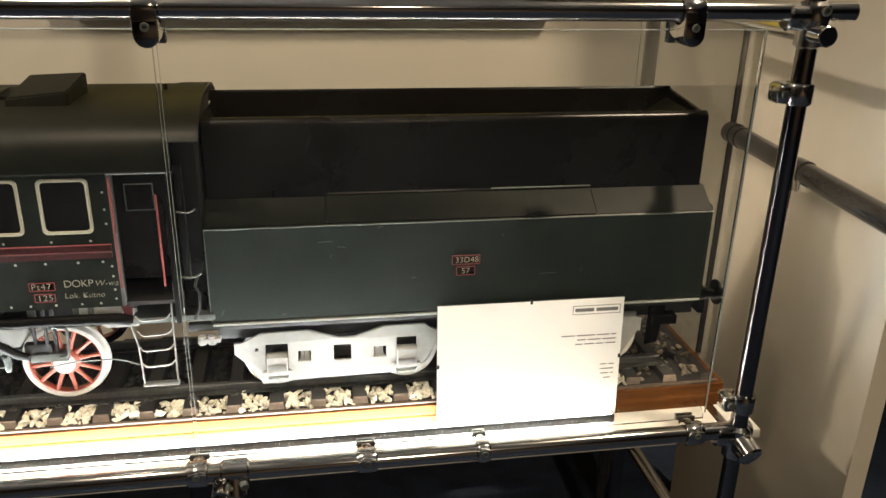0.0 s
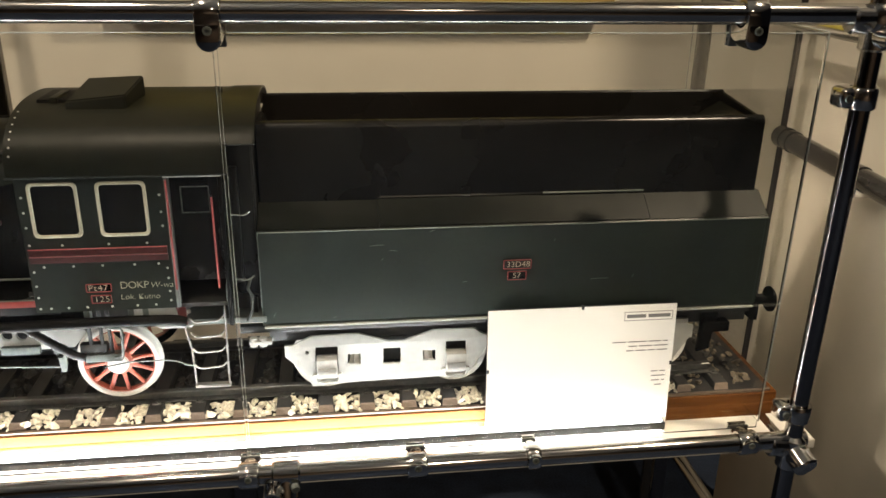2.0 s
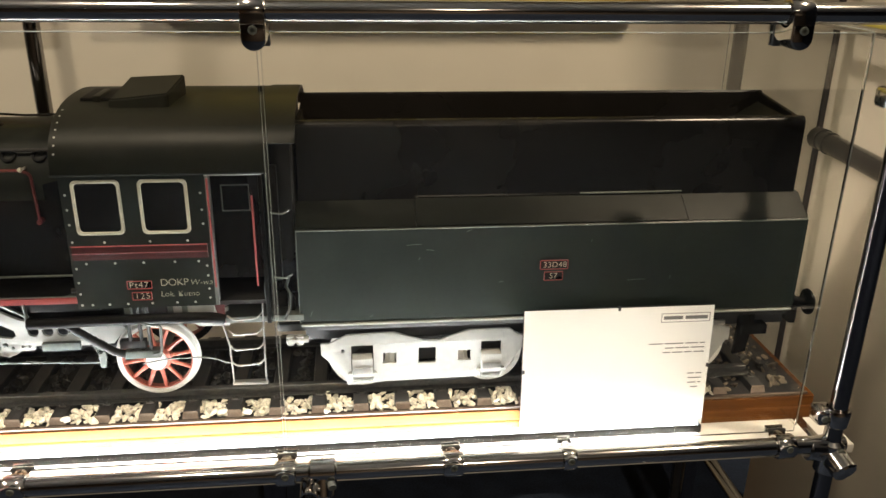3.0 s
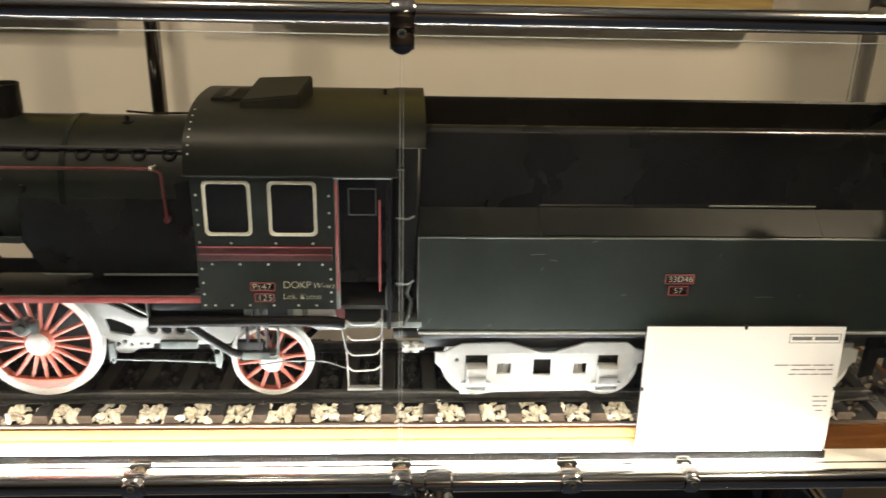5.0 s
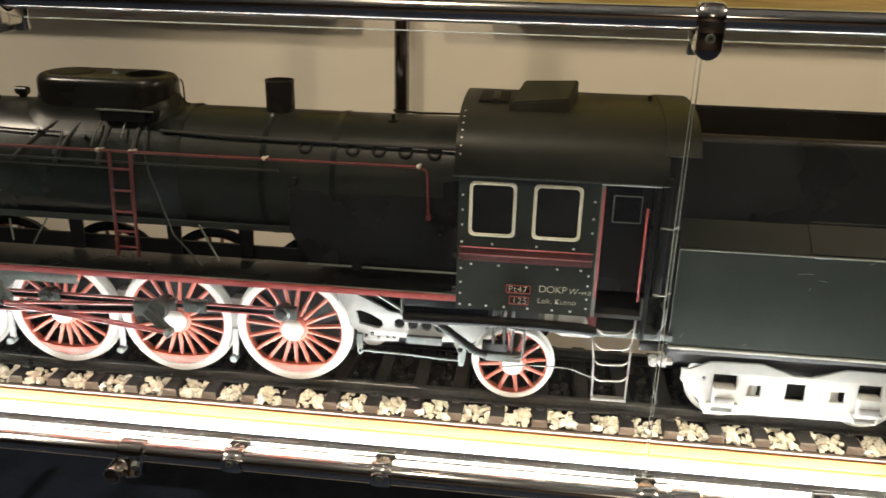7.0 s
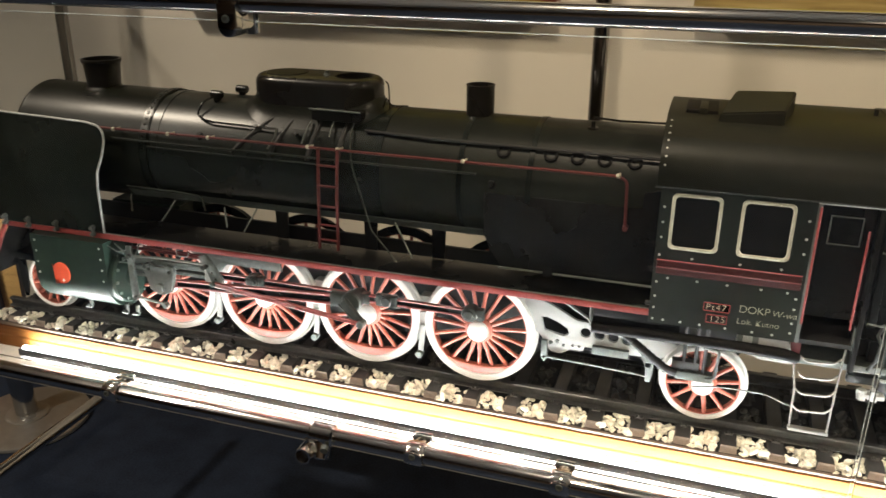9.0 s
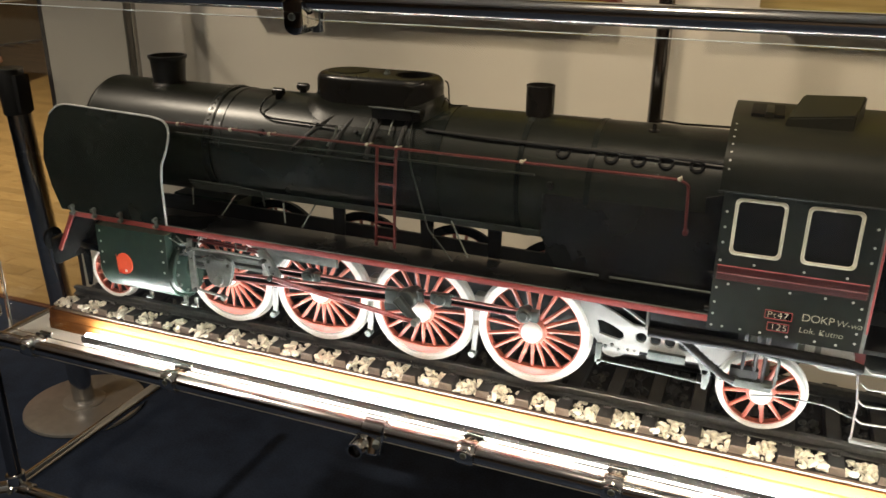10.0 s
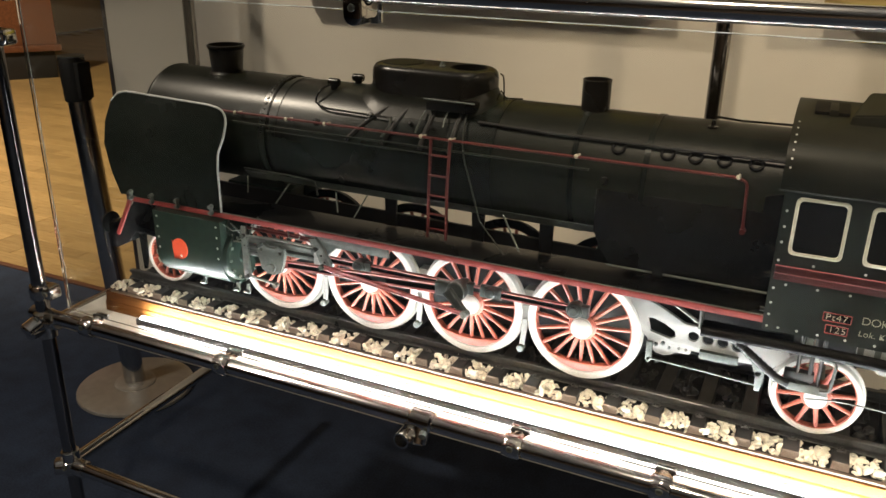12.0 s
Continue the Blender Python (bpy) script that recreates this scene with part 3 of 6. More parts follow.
STONES = [stone_mesh(k) for k in range(9)]
rnd = random.Random(5)
gaps = [x + PITCH / 2 for x in sleepers[:-1]]
gaps = [gaps[0] - PITCH] + gaps + [gaps[-1] + PITCH]
extra = B()
for x in gaps:
    if x > 2.15:
        continue
    for k in range(46):
        s = rnd.uniform(0.0040, 0.0068) if k < 18 else rnd.uniform(0.0026, 0.0050)
        dx, dy = rnd.uniform(-0.0215, 0.0215), (k % 4) * 0.0105 + rnd.uniform(-0.004, 0.004)
        m = pose(x + dx, W_Y0 + 0.0215 + dy, W_Z + 0.003 + s * 0.45 + (rnd.uniform(0, 0.007) if k < 18 else 0), rnd.uniform(-60, 60), rnd.uniform(-60, 60), rnd.uniform(0, 360)) @ Matrix.Diagonal((s, s, s, 1))
        me = STONES[rnd.randrange(9)]
        if k < 8:
            place("stone", me, m, track)
        else:
            n0 = len(extra.verts)
            extra.from_mesh(me)
            extra.verts.ensure_lookup_table()
            bmesh.ops.transform(extra, matrix=m, verts=extra.verts[n0:])
tagged(part("pale_ballast", extra, M_STONE, track, "small pale ballast stones", smooth=0), kind="stuff")
bm = B()
for x in gaps:
    for k in range(26):
        s = rnd.uniform(0.004, 0.010)
        m = pose(x + rnd.uniform(-0.016, 0.016), rnd.uniform(YC - GAUGE + 0.014, W_Y1 - 0.03), W_Z + 0.004 + s * 0.45, rnd.uniform(-40, 40), rnd.uniform(-40, 40), rnd.uniform(0, 360))
        c = bmesh.ops.create_icosphere(bm, subdivisions=1, radius=s, matrix=m)
        for v in c["verts"]:
            v.co += Vector((rnd.uniform(-1, 1), rnd.uniform(-1, 1), rnd.uniform(-1, 1))) * s * 0.25
tagged(part("loose_ballast", bm, M_DSTONE, track, "dark loose ballast stones", smooth=0), kind="stuff")

bm = B()
for k in range(150):
    sz = rnd.uniform(0.003, 0.0075)
    n0 = len(bm.verts)
    bm.from_mesh(STONES[k % 9])
    bm.verts.ensure_lookup_table()
    m = pose(rnd.uniform(2.145, 2.296), rnd.uniform(1.178, 1.40), W_Z + 0.004 + sz * 0.4, rnd.uniform(-50, 50), rnd.uniform(-50, 50), rnd.uniform(0, 360)) @ Matrix.Diagonal((sz, sz, sz, 1))
    bmesh.ops.transform(bm, matrix=m, verts=bm.verts[n0:])
tagged(part("end_ballast", bm, M_ESTONE, track, "loose end stones, brown-grey for missing lamp light", smooth=0), kind="stuff")

# ---- locomotive ----
loco = thing("model_steam_locomotive", (0.65, YC, RAIL), "large black-green model steam locomotive with red spoked wheels on track", "model locomotive")
tender = thing("model_tender", (1.88, YC, RAIL), "dark green-black model coal tender coupled behind the locomotive", "model tender")
BZ, BR = 0.977, 0.0955


def wheel(x, z, r, spokes, y, side, parent, weight=0.0):
    """A spoked wheel whose face looks along side * y: rim, white tyre, spokes, hub and counterweight."""
    d = (0, side, 0)
    bm = B()
    ri = r * 0.835
    lathe(bm, (x, y, z), d, [(-0.014, ri), (-0.014, ri + 0.003), (-0.003, ri + 0.003), (-0.003, ri), (-0.014, ri)], 48)
    w = part("wheel", bm, M_RED, parent)
    bm = B()
    lathe(bm, (x, y, z), d, [(-0.016, ri + 0.002), (-0.016, r + 0.003), (-0.0135, r + 0.003), (-0.012, r), (-0.001, r - 0.001), (0.0, r - 0.002), (0.0, ri + 0.004), (-0.002, ri + 0.002), (-0.016, ri + 0.002)], 56)
    if side < 0:
        part("tyre", bm, M_WHITE, w, "white painted tyre")
    else:
        # far tyres stand unlit; that shade is put into a black colour
        part("tyre", bm, M_BLACK, w, "far tyre, black for the unlit side")
    hr = r * (0.20 if weight else 0.27)
    bm = B()
    lathe(bm, (x, y, z), d, [(-0.016, 0), (-0.016, hr * 1.25), (-0.002, hr * 1.25), (0.002, hr * 1.05), (0.002, 0)], 32)
    part("hub", bm, M_RED, w)
    bm = B()
    lathe(bm, (x, y, z), d, [(0.002, hr * 0.95), (0.007, hr * 0.9), (0.009, hr * 0.7), (0.009, 0)], 28)
    part("hub_cap", bm, M_WHITE, w, "white hub cap")
    bm = B()
    n = ri - hr * 1.1 + 0.003
    lathe(bm, (0, 0, 0), (1, 0, 0), [(0, 0.0040), (n * 0.5, 0.0030), (n, 0.0034)], 8)
    me = mesh_of(bm, "spoke", M_RED)
    for k in range(spokes):
        a = 360 / spokes * (k + 0.3)
        c, s = math.cos(radians(a)), math.sin(radians(a))
        place("spoke", me, Matrix.Translation((x + c * hr * 1.1, y - side * 0.007, z + s * hr * 1.1)) @ pose(0, 0, 0, 0, -a, 0), w)
    if weight:
        a0, a1 = 270 - weight, 270 + weight
        arc = [(x + (ri + 0.002) * math.cos(radians(a0 + (a1 - a0) * i / 16)), z + (ri + 0.002) * math.sin(radians(a0 + (a1 - a0) * i / 16))) for i in range(17)]
        zt = arc[0][1] - 0.001
        chord = [(x + (arc[-1][0] - x) * (1 - 2 * i / 8), zt - 0.008 * (1 - (2 * i / 8 - 1) ** 2)) for i in range(1, 8)]
        part("counterweight", sheet(arc + chord, [], y - side * 0.001, y - side * 0.011, 0.001), M_RED, w, "red cast counterweight")
    return w


DRIVERS, HUB_Z = (0.375, 0.5625, 0.750, 0.9375), 0.7525
Y_W = 1.199
for x in DRIVERS:
    wheel(x, HUB_Z, 0.0895, 19, Y_W, -1, loco, 46)
    wheel(x, HUB_Z, 0.0895, 19, 2 * YC - Y_W, 1, loco, 46)
for x, z, r in ((1.276, 0.722, 0.060), (0.104, 0.714, 0.051)):
    wheel(x, z, r, 12, Y_W, -1, loco)
    wheel(x, z, r, 12, 2 * YC - Y_W, 1, loco)
for x, z in [(x, HUB_Z) for x in DRIVERS] + [(1.276, 0.722), (0.104, 0.714)]:
    part("axle", rod(B(), (x, Y_W + 0.01, z), (x, 2 * YC - Y_W - 0.01, z), 0.010, 16), M_STEEL, loco)

# boiler with smokebox, bands and rivets
bm = B()
lathe(bm, (0.078, YC, BZ), (1, 0, 0), [(0, 0), (-0.004, 0.03), (0.0, 0.080), (0.002, 0.088), (0.006, 0.0945), (0.011, 0.0978), (0.014, 0.0992), (0.018, 0.0992), (0.0205, 0.0975), (0.284, 0.0970), (0.2845, 0.0940)], 72)
part("smokebox", bm, M_CLAD, loco, "dull black-green smokebox")
bm = B()
lathe(bm, (0.362, YC, BZ), (1, 0, 0), [(0, BR), (0.410, BR)], 72)
boiler = part("boiler", bm, M_GREEN, loco, "glossy black-green boiler barrel")
bm = B()
lathe(bm, (0.772, YC, BZ), (1, 0, 0), [(0, BR), (0.423, BR)], 72)
part("firebox_cladding", bm, M_CLAD, loco, "dusty satin rear boiler cladding")
for x in (0.376, 0.772, 0.902, 1.006):
    bm = B()
    lathe(bm, (x - 0.004, YC, BZ), (1, 0, 0), [(0, BR - 0.001), (0, BR + 0.0012), (0.008, BR + 0.0012), (0.008, BR - 0.001)], 72)
    part("boiler_band", bm, M_GREEN, boiler)
bm = B()
lathe(bm, (0.346, YC, BZ), (1, 0, 0), [(0, 0.0970), (0, 0.0982), (0.014, 0.0982), (0.014, 0.0950)], 72)
ring = part("smokebox_ring", bm, M_GREEN, boiler)
me = rivet_mesh(0.0036, M_BLACK)
for k in range(28):
    a = radians(-80 + 160 / 27 * k)
    n = Vector((0, -math.sin(a), math.cos(a)))
    place("rivet", me, Matrix.Translation(Vector((0.353, YC, BZ)) + n * 0.0980) @ Vector((0, -1, 0)).rotation_difference(n).to_matrix().to_4x4(), boiler)
bm = B()
lathe(bm, (0.076, YC, BZ), (-1, 0, 0), [(0, 0.074), (0.006, 0.070), (0.014, 0.045), (0.018, 0.0)], 40)
part("smokebox_door", bm, M_BLACK, loco)

# chimney, dome and mounts
CX = 0.2125
bm = B()
lathe(bm, (CX, YC, 1.066), (0, 0, 1), [(-0.006, 0.036), (0.003, 0.035), (0.007, 0.029), (0.012, 0.0285), (0.046, 0.0315), (0.048, 0.0335), (0.052, 0.0345), (0.054, 0.0338), (0.054, 0.0305), (0.02, 0.027), (0.02, 0)], 40)
chimney = part("chimney", bm, M_BLACK, loco)
bm = B()
lathe(bm, (CX, YC, 1.0575), (0, 0, 1), [(0, 0.047), (0.006, 0.046), (0.0085, 0.036)], 40)
part("chimney_saddle", bm, M_BLACK, chimney)
for dx in (-0.042, 0.042):
    part("bolt", rod(B(), (CX + dx, YC, 1.062), (CX + dx, YC, 1.075), 0.005, 10), M_BLACK, chimney)


def stadium(x0, x1, h, n=12):
    out = []
    for cx, a in ((x1 - h, -90), (x0 + h, 90)):
        out += [(cx + h * math.cos(radians(a + 180 * i / n)), h * math.sin(radians(a + 180 * i / n))) for i in range(n + 1)]
    return out


def dome_body():
    bm = B()
    levels = [(0.0, 0.008, 1.045), (0.0, 0.004, 1.060), (0.0, 0.001, 1.066), (0.0, 0.0, 1.072), (0.0, 0.0, 1.104), (0.0, -0.0015, 1.110), (0.0, -0.005, 1.1145), (0.0, -0.010, 1.1165)]
    rings = []
    for _, g, z in levels:
        rings.append([bm.verts.new((x, YC + y, z)) for x, y in stadium(0.528 - g, 0.745 + g, 0.052 + g)])
    for p, q in zip(rings, rings[1:]):
        n = len(p)
        for i in range(n):
            bm.faces.new((p[i], p[(i + 1) % n], q[(i + 1) % n], q[i]))
    # the top is closed round an open well
    zt = rings[-1][0].co.z
    well = [bm.verts.new((0.697 + 0.0275 * math.cos(radians(15 * k)), YC + 0.0275 * math.sin(radians(15 * k)), zt)) for k in range(24)]
    rim = [bm.edges.new((well[k], well[(k + 1) % 24])) for k in range(24)]
    top = [bm.edges.get((rings[-1][k], rings[-1][(k + 1) % len(rings[-1])])) for k in range(len(rings[-1]))]
    bmesh.ops.triangle_fill(bm, use_beauty=True, use_dissolve=False, edges=rim + top, normal=(0, 0, 1))
    return bm


dome = part("dome", dome_body(), M_BLACK, loco, "long rounded black dome casing")
bm = B()
lathe(bm, (0.697, YC, 1.1167), (0, 0, 1), [(0.0006, 0.0300), (0.0012, 0.0285), (0.0008, 0.0270), (-0.030, 0.0268), (-0.030, 0)], 32)
part("dome_well", bm, M_DARK, dome, "open dark round well")
bm = B()
lathe(bm, (0.580, YC, 1.1168), (0, 0, 1), [(0, 0.034), (0.0012, 0.0335), (0.0012, 0)], 32)
part("dome_lid", bm, M_ROOF, dome, "dusty flat dome lid")
bm = B()
lathe(bm, (0.652, YC - 0.004, 1.1167), (0, 0, 1), [(0, 0.006), (0.003, 0.005), (0.003, 0.003), (0.007, 0.003), (0.007, 0)], 16)
part("lid_stud", bm, M_STEEL, dome)
bm = B()
lathe(bm, (0.906, YC, 1.055), (0, 0, 1), [(0.0, 0.030), (0.012, 0.029), (0.016, 0.0215), (0.060, 0.0215), (0.061, 0.0225), (0.062, 0.0215), (0.062, 0.019), (0.035, 0.018), (0.035, 0)], 32)
part("steam_pipe_stack", bm, M_BLACK, loco)
# safety valves and conduits
for x, y, h in ((0.462, 1.262, 0.026), (0.487, 1.300, 0.030)):
    bm = B()
    rod(bm, (x, y, 1.060), (x, y, 1.064 + h - 0.012), 0.006, 14)
    rod(bm, (x - 0.010, y, 1.064 + h - 0.012), (x + 0.010, y, 1.064 + h - 0.012), 0.0065, 14, bevel=0.001)
    part("valve", bm, M_BLACK, loco)
part("conduit", sweep(B(), bend([(0.462, 1.255, 1.076), (0.452, 1.235, 1.070), (0.446, 1.224, 1.050), (0.47, 1.216, 1.043), (0.56, 1.214, 1.041), (0.60, 1.212, 1.041)], 0.012), 0.0017), M_BLACK, loco)
part("conduit", sweep(B(), [(0.60, 1.209, 1.042), (0.60, 1.203, 1.03), (0.588, 1.198, 1.012)], 0.002), M_STEEL, loco)
part("conduit", sweep(B(), [(0.745, 1.222, 1.048), (0.85, 1.218, 1.046), (1.0, 1.217, 1.0445), (1.185, 1.214, 1.0445)], 0.0025), M_MATT, loco, "black pipe along the boiler")
part("conduit", sweep(B(), [(0.300, 1.190, 1.008), (0.42, 1.189, 1.007), (0.60, 1.190, 1.007), (0.80, 1.190, 1.006), (0.93, 1.191, 1.006)], 0.0018), M_CAB, loco, "thin dark conduit under the handrail")
part("conduit", sweep(B(), [(0.37, 1.186, 1.0), (0.55, 1.186, 0.9985), (0.70, 1.187, 0.998)], 0.0012), M_CAB, loco)
# wires at the back of the dome and on top of the firebox
part("wire", sweep(B(), bend([(0.752, 1.29, 1.112), (0.765, 1.27, 1.112), (0.775, 1.25, 1.07)], 0.01), 0.0012), M_BLACK, loco)
part("wire", sweep(B(), [(0.755, 1.27, 1.075), (0.765, 1.26, 1.092), (0.772, 1.265, 1.08), (0.800, 1.262, 1.082)], 0.0012), M_BLACK, loco)
bm = B()
lathe(bm, (1.082, 1.268, 1.066), (0, 0, 1), [(0, 0.0085), (0.004, 0.008), (0.005, 0.003), (0.012, 0.003), (0.012, 0)], 16)
fitting = part("whistle_valve", bm, M_BLACK, loco)
part("whistle_pull", sweep(B(), [(1.082, 1.268, 1.084), (1.12, 1.268, 1.0815), (1.20, 1.268, 1.083)], 0.0017), M_BLACK, fitting)
for x in (0.964, 1.033, 1.071, 1.109, 1.150):
    a = math.asin((1.036 - BZ) / BR)
    n = Vector((0, -math.cos(a), math.sin(a)))
    bm = B()
    lathe(bm, Vector((x, YC, BZ)) + n * (BR - 0.003), n, [(0, 0.0108), (0.005, 0.0105), (0.006, 0.0095), (0.006, 0.0065), (0.002, 0.006), (0.002, 0)], 18)
    part("washout_plug", bm, M_DARK, loco)
for x, z in ((0.952, 0.990), (0.46, 1.020)):
    a = math.asin((z - BZ) / BR)
    n = Vector((0, -math.cos(a), math.sin(a)))
    bm = B()
    lathe(bm, Vector((x, YC, BZ)) + n * (BR - 0.002), n, [(0, 0.0065), (0.004, 0.006), (0.005, 0)], 16)
    part("wash_out_cap", bm, M_BLACK, loco)

# handrail, knobs and ladder
hr_pts = bend([(0.245, 1.190, 1.024), (0.46, 1.189, 1.024), (0.80, 1.189, 1.0225), (1.130, 1.190, 1.0225), (1.144, 1.189, 1.018), (1.147, 1.187, 0.950)], 0.008)
handrail = part("handrail", sweep(B(), hr_pts, 0.0021), M_REDDARK, loco, "thin dark red handrail")
for x in (0.306, 0.412, 0.487, 0.663, 0.713, 0.911, 1.132):
    bm = B()
    bmesh.ops.create_icosphere(bm, subdivisions=2, radius=0.0036, matrix=pose(x, 1.189, 1.0235))
    rod(bm, (x, 1.189, 1.0235), (x, 1.207, 1.022), 0.0016, 8)
    part("knob", bm, M_TRIM, handrail, "cream handrail knob")
part("knob", rod(B(), (1.147, 1.184, 0.950), (1.147, 1.20, 0.950), 0.004, 10), M_REDDARK, handrail)
ladder = part("ladder", sweep(B(), [(0.682, 1.186, 1.025), (0.681, 1.182, 0.95), (0.682, 1.176, 0.865)], 0.0026), M_REDDARK, loco, "red steel ladder")
part("stile", sweep(B(), [(0.714, 1.186, 1.025), (0.712, 1.182, 0.95), (0.714, 1.176, 0.865)], 0.0026), M_REDDARK, ladder)
for k, z in enumerate((0.998, 0.966, 0.934, 0.904, 0.880)):
    part("rung", rod(B(), (0.681, 1.183 - k * 0.0015, z), (0.714, 1.183 - k * 0.0015, z), 0.0018, 8), M_REDDARK, ladder)
# sand pipes and brackets under the dome


def on_barrel(x, up, lift):
    """A place on the near side of the barrel, up degrees above its middle, lifted off it."""
    a = radians(up)
    return (x, YC - (BR + lift) * math.cos(a), BZ + (BR + lift) * math.sin(a))


for x0, x1, r in ((0.592, 0.520, 0.0040), (0.622, 0.588, 0.0040), (0.668, 0.655, 0.0044), (0.712, 0.706, 0.0044)):
    part("sand_pipe", sweep(B(), [on_barrel(x0 + (x1 - x0) * k / 8, 58 - 45 * k / 8, -0.0008) for k in range(9)], r), M_MATT, loco)
part("sanding_pipe", sweep(B(), [on_barrel(0.722 + 0.020 * (k / 12) ** 2, 60 - 62 * k / 12, 0.0045) for k in range(13)] + [(0.770, 1.178, 0.905), (0.815, 1.168, 0.862)], 0.0013), M_DSTEEL, loco, "thin grey sanding pipe")
part("conduit", sweep(B(), [on_barrel(0.690, 56 - 20 * k / 5, 0.006) for k in range(6)], 0.0014), M_STEEL, loco)
part("conduit", sweep(B(), [on_barrel(0.652 - 0.006 * k / 5, 50 - 22 * k / 5, 0.006) for k in range(6)], 0.0014), M_STEEL, loco)
for x, up in ((0.560, 40), (0.633, 36), (0.672, 34)):
    part("pipe_clip", rod(B(), on_barrel(x, up, -0.001), on_barrel(x, up, 0.0085), 0.0034, 10, bevel=0.0008), M_BLACK, loco)
# skirt where the dome meets the barrel
bm = B()
rings = []
for g, h in ((0.0005, 0.0165), (0.003, 0.0085), (0.009, 0.0030), (0.019, 0.0005)):
    rings.append([bm.verts.new((x, YC + y, BZ + math.sqrt(BR ** 2 - y * y) + h)) for x, y in stadium(0.528 - g, 0.745 + g, 0.052 + g)])
for p, q in zip(rings, rings[1:]):
    for i in range(len(p)):
        bm.faces.new((p[i], p[(i + 1) % len(p)], q[(i + 1) % len(p)], q[i]))
part("dome_skirt", bm, M_CLAD, dome)
part("dome_shelf", box(B(), 0.655, 0.735, 1.222, 1.250, 1.058, 1.074, 0.002), M_BLACK, loco)
part("shelf_edge", rod(B(), (0.652, 1.220, 1.076), (0.738, 1.220, 1.075), 0.0013, 8), M_STEEL, loco)

# running board with red edge
RB = 0.849
part("running_board", box(B(), 0.085, 1.192, 1.153, 1.238, RB - 0.008, RB, 0.0015), M_BLACK, loco)
part("running_board", box(B(), 0.085, 1.192, 1.412, 1.431, RB - 0.008, RB, 0.0015), M_BLACK, loco)
bm = B()
loop = [(0.081, RB - 0.008), (1.192, RB - 0.008), (1.192, RB + 0.001), (0.083, RB + 0.001)]
part("red_edge", sheet(loop, [], 1.1495, 1.1525, 0.0008), M_REDEDGE, loco, "red painted running board edge")
part("red_edge", sheet([(0.083, RB + 0.002), (0.075, RB + 0.001), (0.030, RB - 0.080), (0.037, RB - 0.083), (0.081, RB - 0.007)], [], 1.1485, 1.1525, 0.0008), M_REDEDGE, loco)
# highlight along the board's top edge, modelled as a thin pale rod
part("board_highlight", rod(B(), (0.29, 1.1515, RB + 0.0022), (1.192, 1.1515, RB + 0.0022), 0.0010, 8), M_STEEL, loco)
bm = B()
extrude_x(bm, [(1.155, RB - 0.001), (1.238, RB - 0.001), (1.238, RB - 0.005), (1.155, RB - 0.005)], 0.026, 0.086)
for v in bm.verts:
    if v.co.x < 0.05:
        v.co.z -= 0.080
part("front_slope", bm, M_BLACK, loco)
# struts between running board and boiler
for x0, z0, x1, z1 in ((0.305, 0.905, 0.316, 0.880), (0.395, 0.903, 0.375, 0.868), (0.490, 0.900, 0.503, 0.872), (0.552, 0.905, 0.535, 0.868), (0.795, 0.910, 0.83, 0.86)):
    part("strut", rod(B(), (x0, 1.212, z0), (x1, 1.195, z1), 0.0014, 8), M_STEEL, loco)
part("strut_bar", sweep(B(), bend([(0.305, 1.204, 0.921), (0.40, 1.203, 0.921), (0.455, 1.203, 0.918), (0.462, 1.198, 0.895)], 0.01), 0.0016), M_CAB, loco)
for x in (0.585, 0.745, 0.86):
    part("support_plate", sheet([(x - 0.010, 0.850), (x + 0.010, 0.850), (x + 0.012, 0.925), (x - 0.012, 0.925)], [], 1.232, 1.236), M_BLACK, loco)
# lower edge of the boiler cladding
bm = B()
extrude_x(bm, [(1.2105, 0.9150), (1.2135, 0.9150), (1.2300, 0.9020), (1.2290, 0.8985)], 0.300, 0.942)
part("cladding_edge", bm, M_STEEL, loco, "grey-green lower cladding edge")
# firebox sides
for s in (1, -1):
    y0, y1 = (1.1957, 1.200) if s > 0 else (2 * YC - 1.200, 2 * YC - 1.1957)
    part("firebox_side", sheet([(0.942, 0.978), (0.942, 0.914), (0.957, 0.885), (0.970, 0.866), (1.192, 0.866), (1.192, 0.978)], [], y0, y1, 0.001), M_BLACK, loco)
part("firebox_front", box(B(), 0.950, 0.958, 1.20, 1.384, 0.880, 0.985), M_BLACK, loco)
part("firebox_flange", rod(B(), (0.968, 1.190, 0.867), (1.190, 1.190, 0.867), 0.0018, 8), M_STEEL, loco)
part("washout_bracket", box(B(), 1.035, 1.05, 1.186, 1.194, 0.862, 0.878, 0.001), M_BLACK, loco)
# main frames
for y in (1.243, 2 * YC - 1.249):
    part("main_frame", sheet([(0.04, 0.74), (0.12, 0.745), (0.20, 0.72), (1.02, 0.70), (1.05, 0.745), (1.22, 0.755), (1.40, 0.76), (1.40, 0.825), (0.05, 0.838)], [], y, y + 0.006), M_MATT, loco)

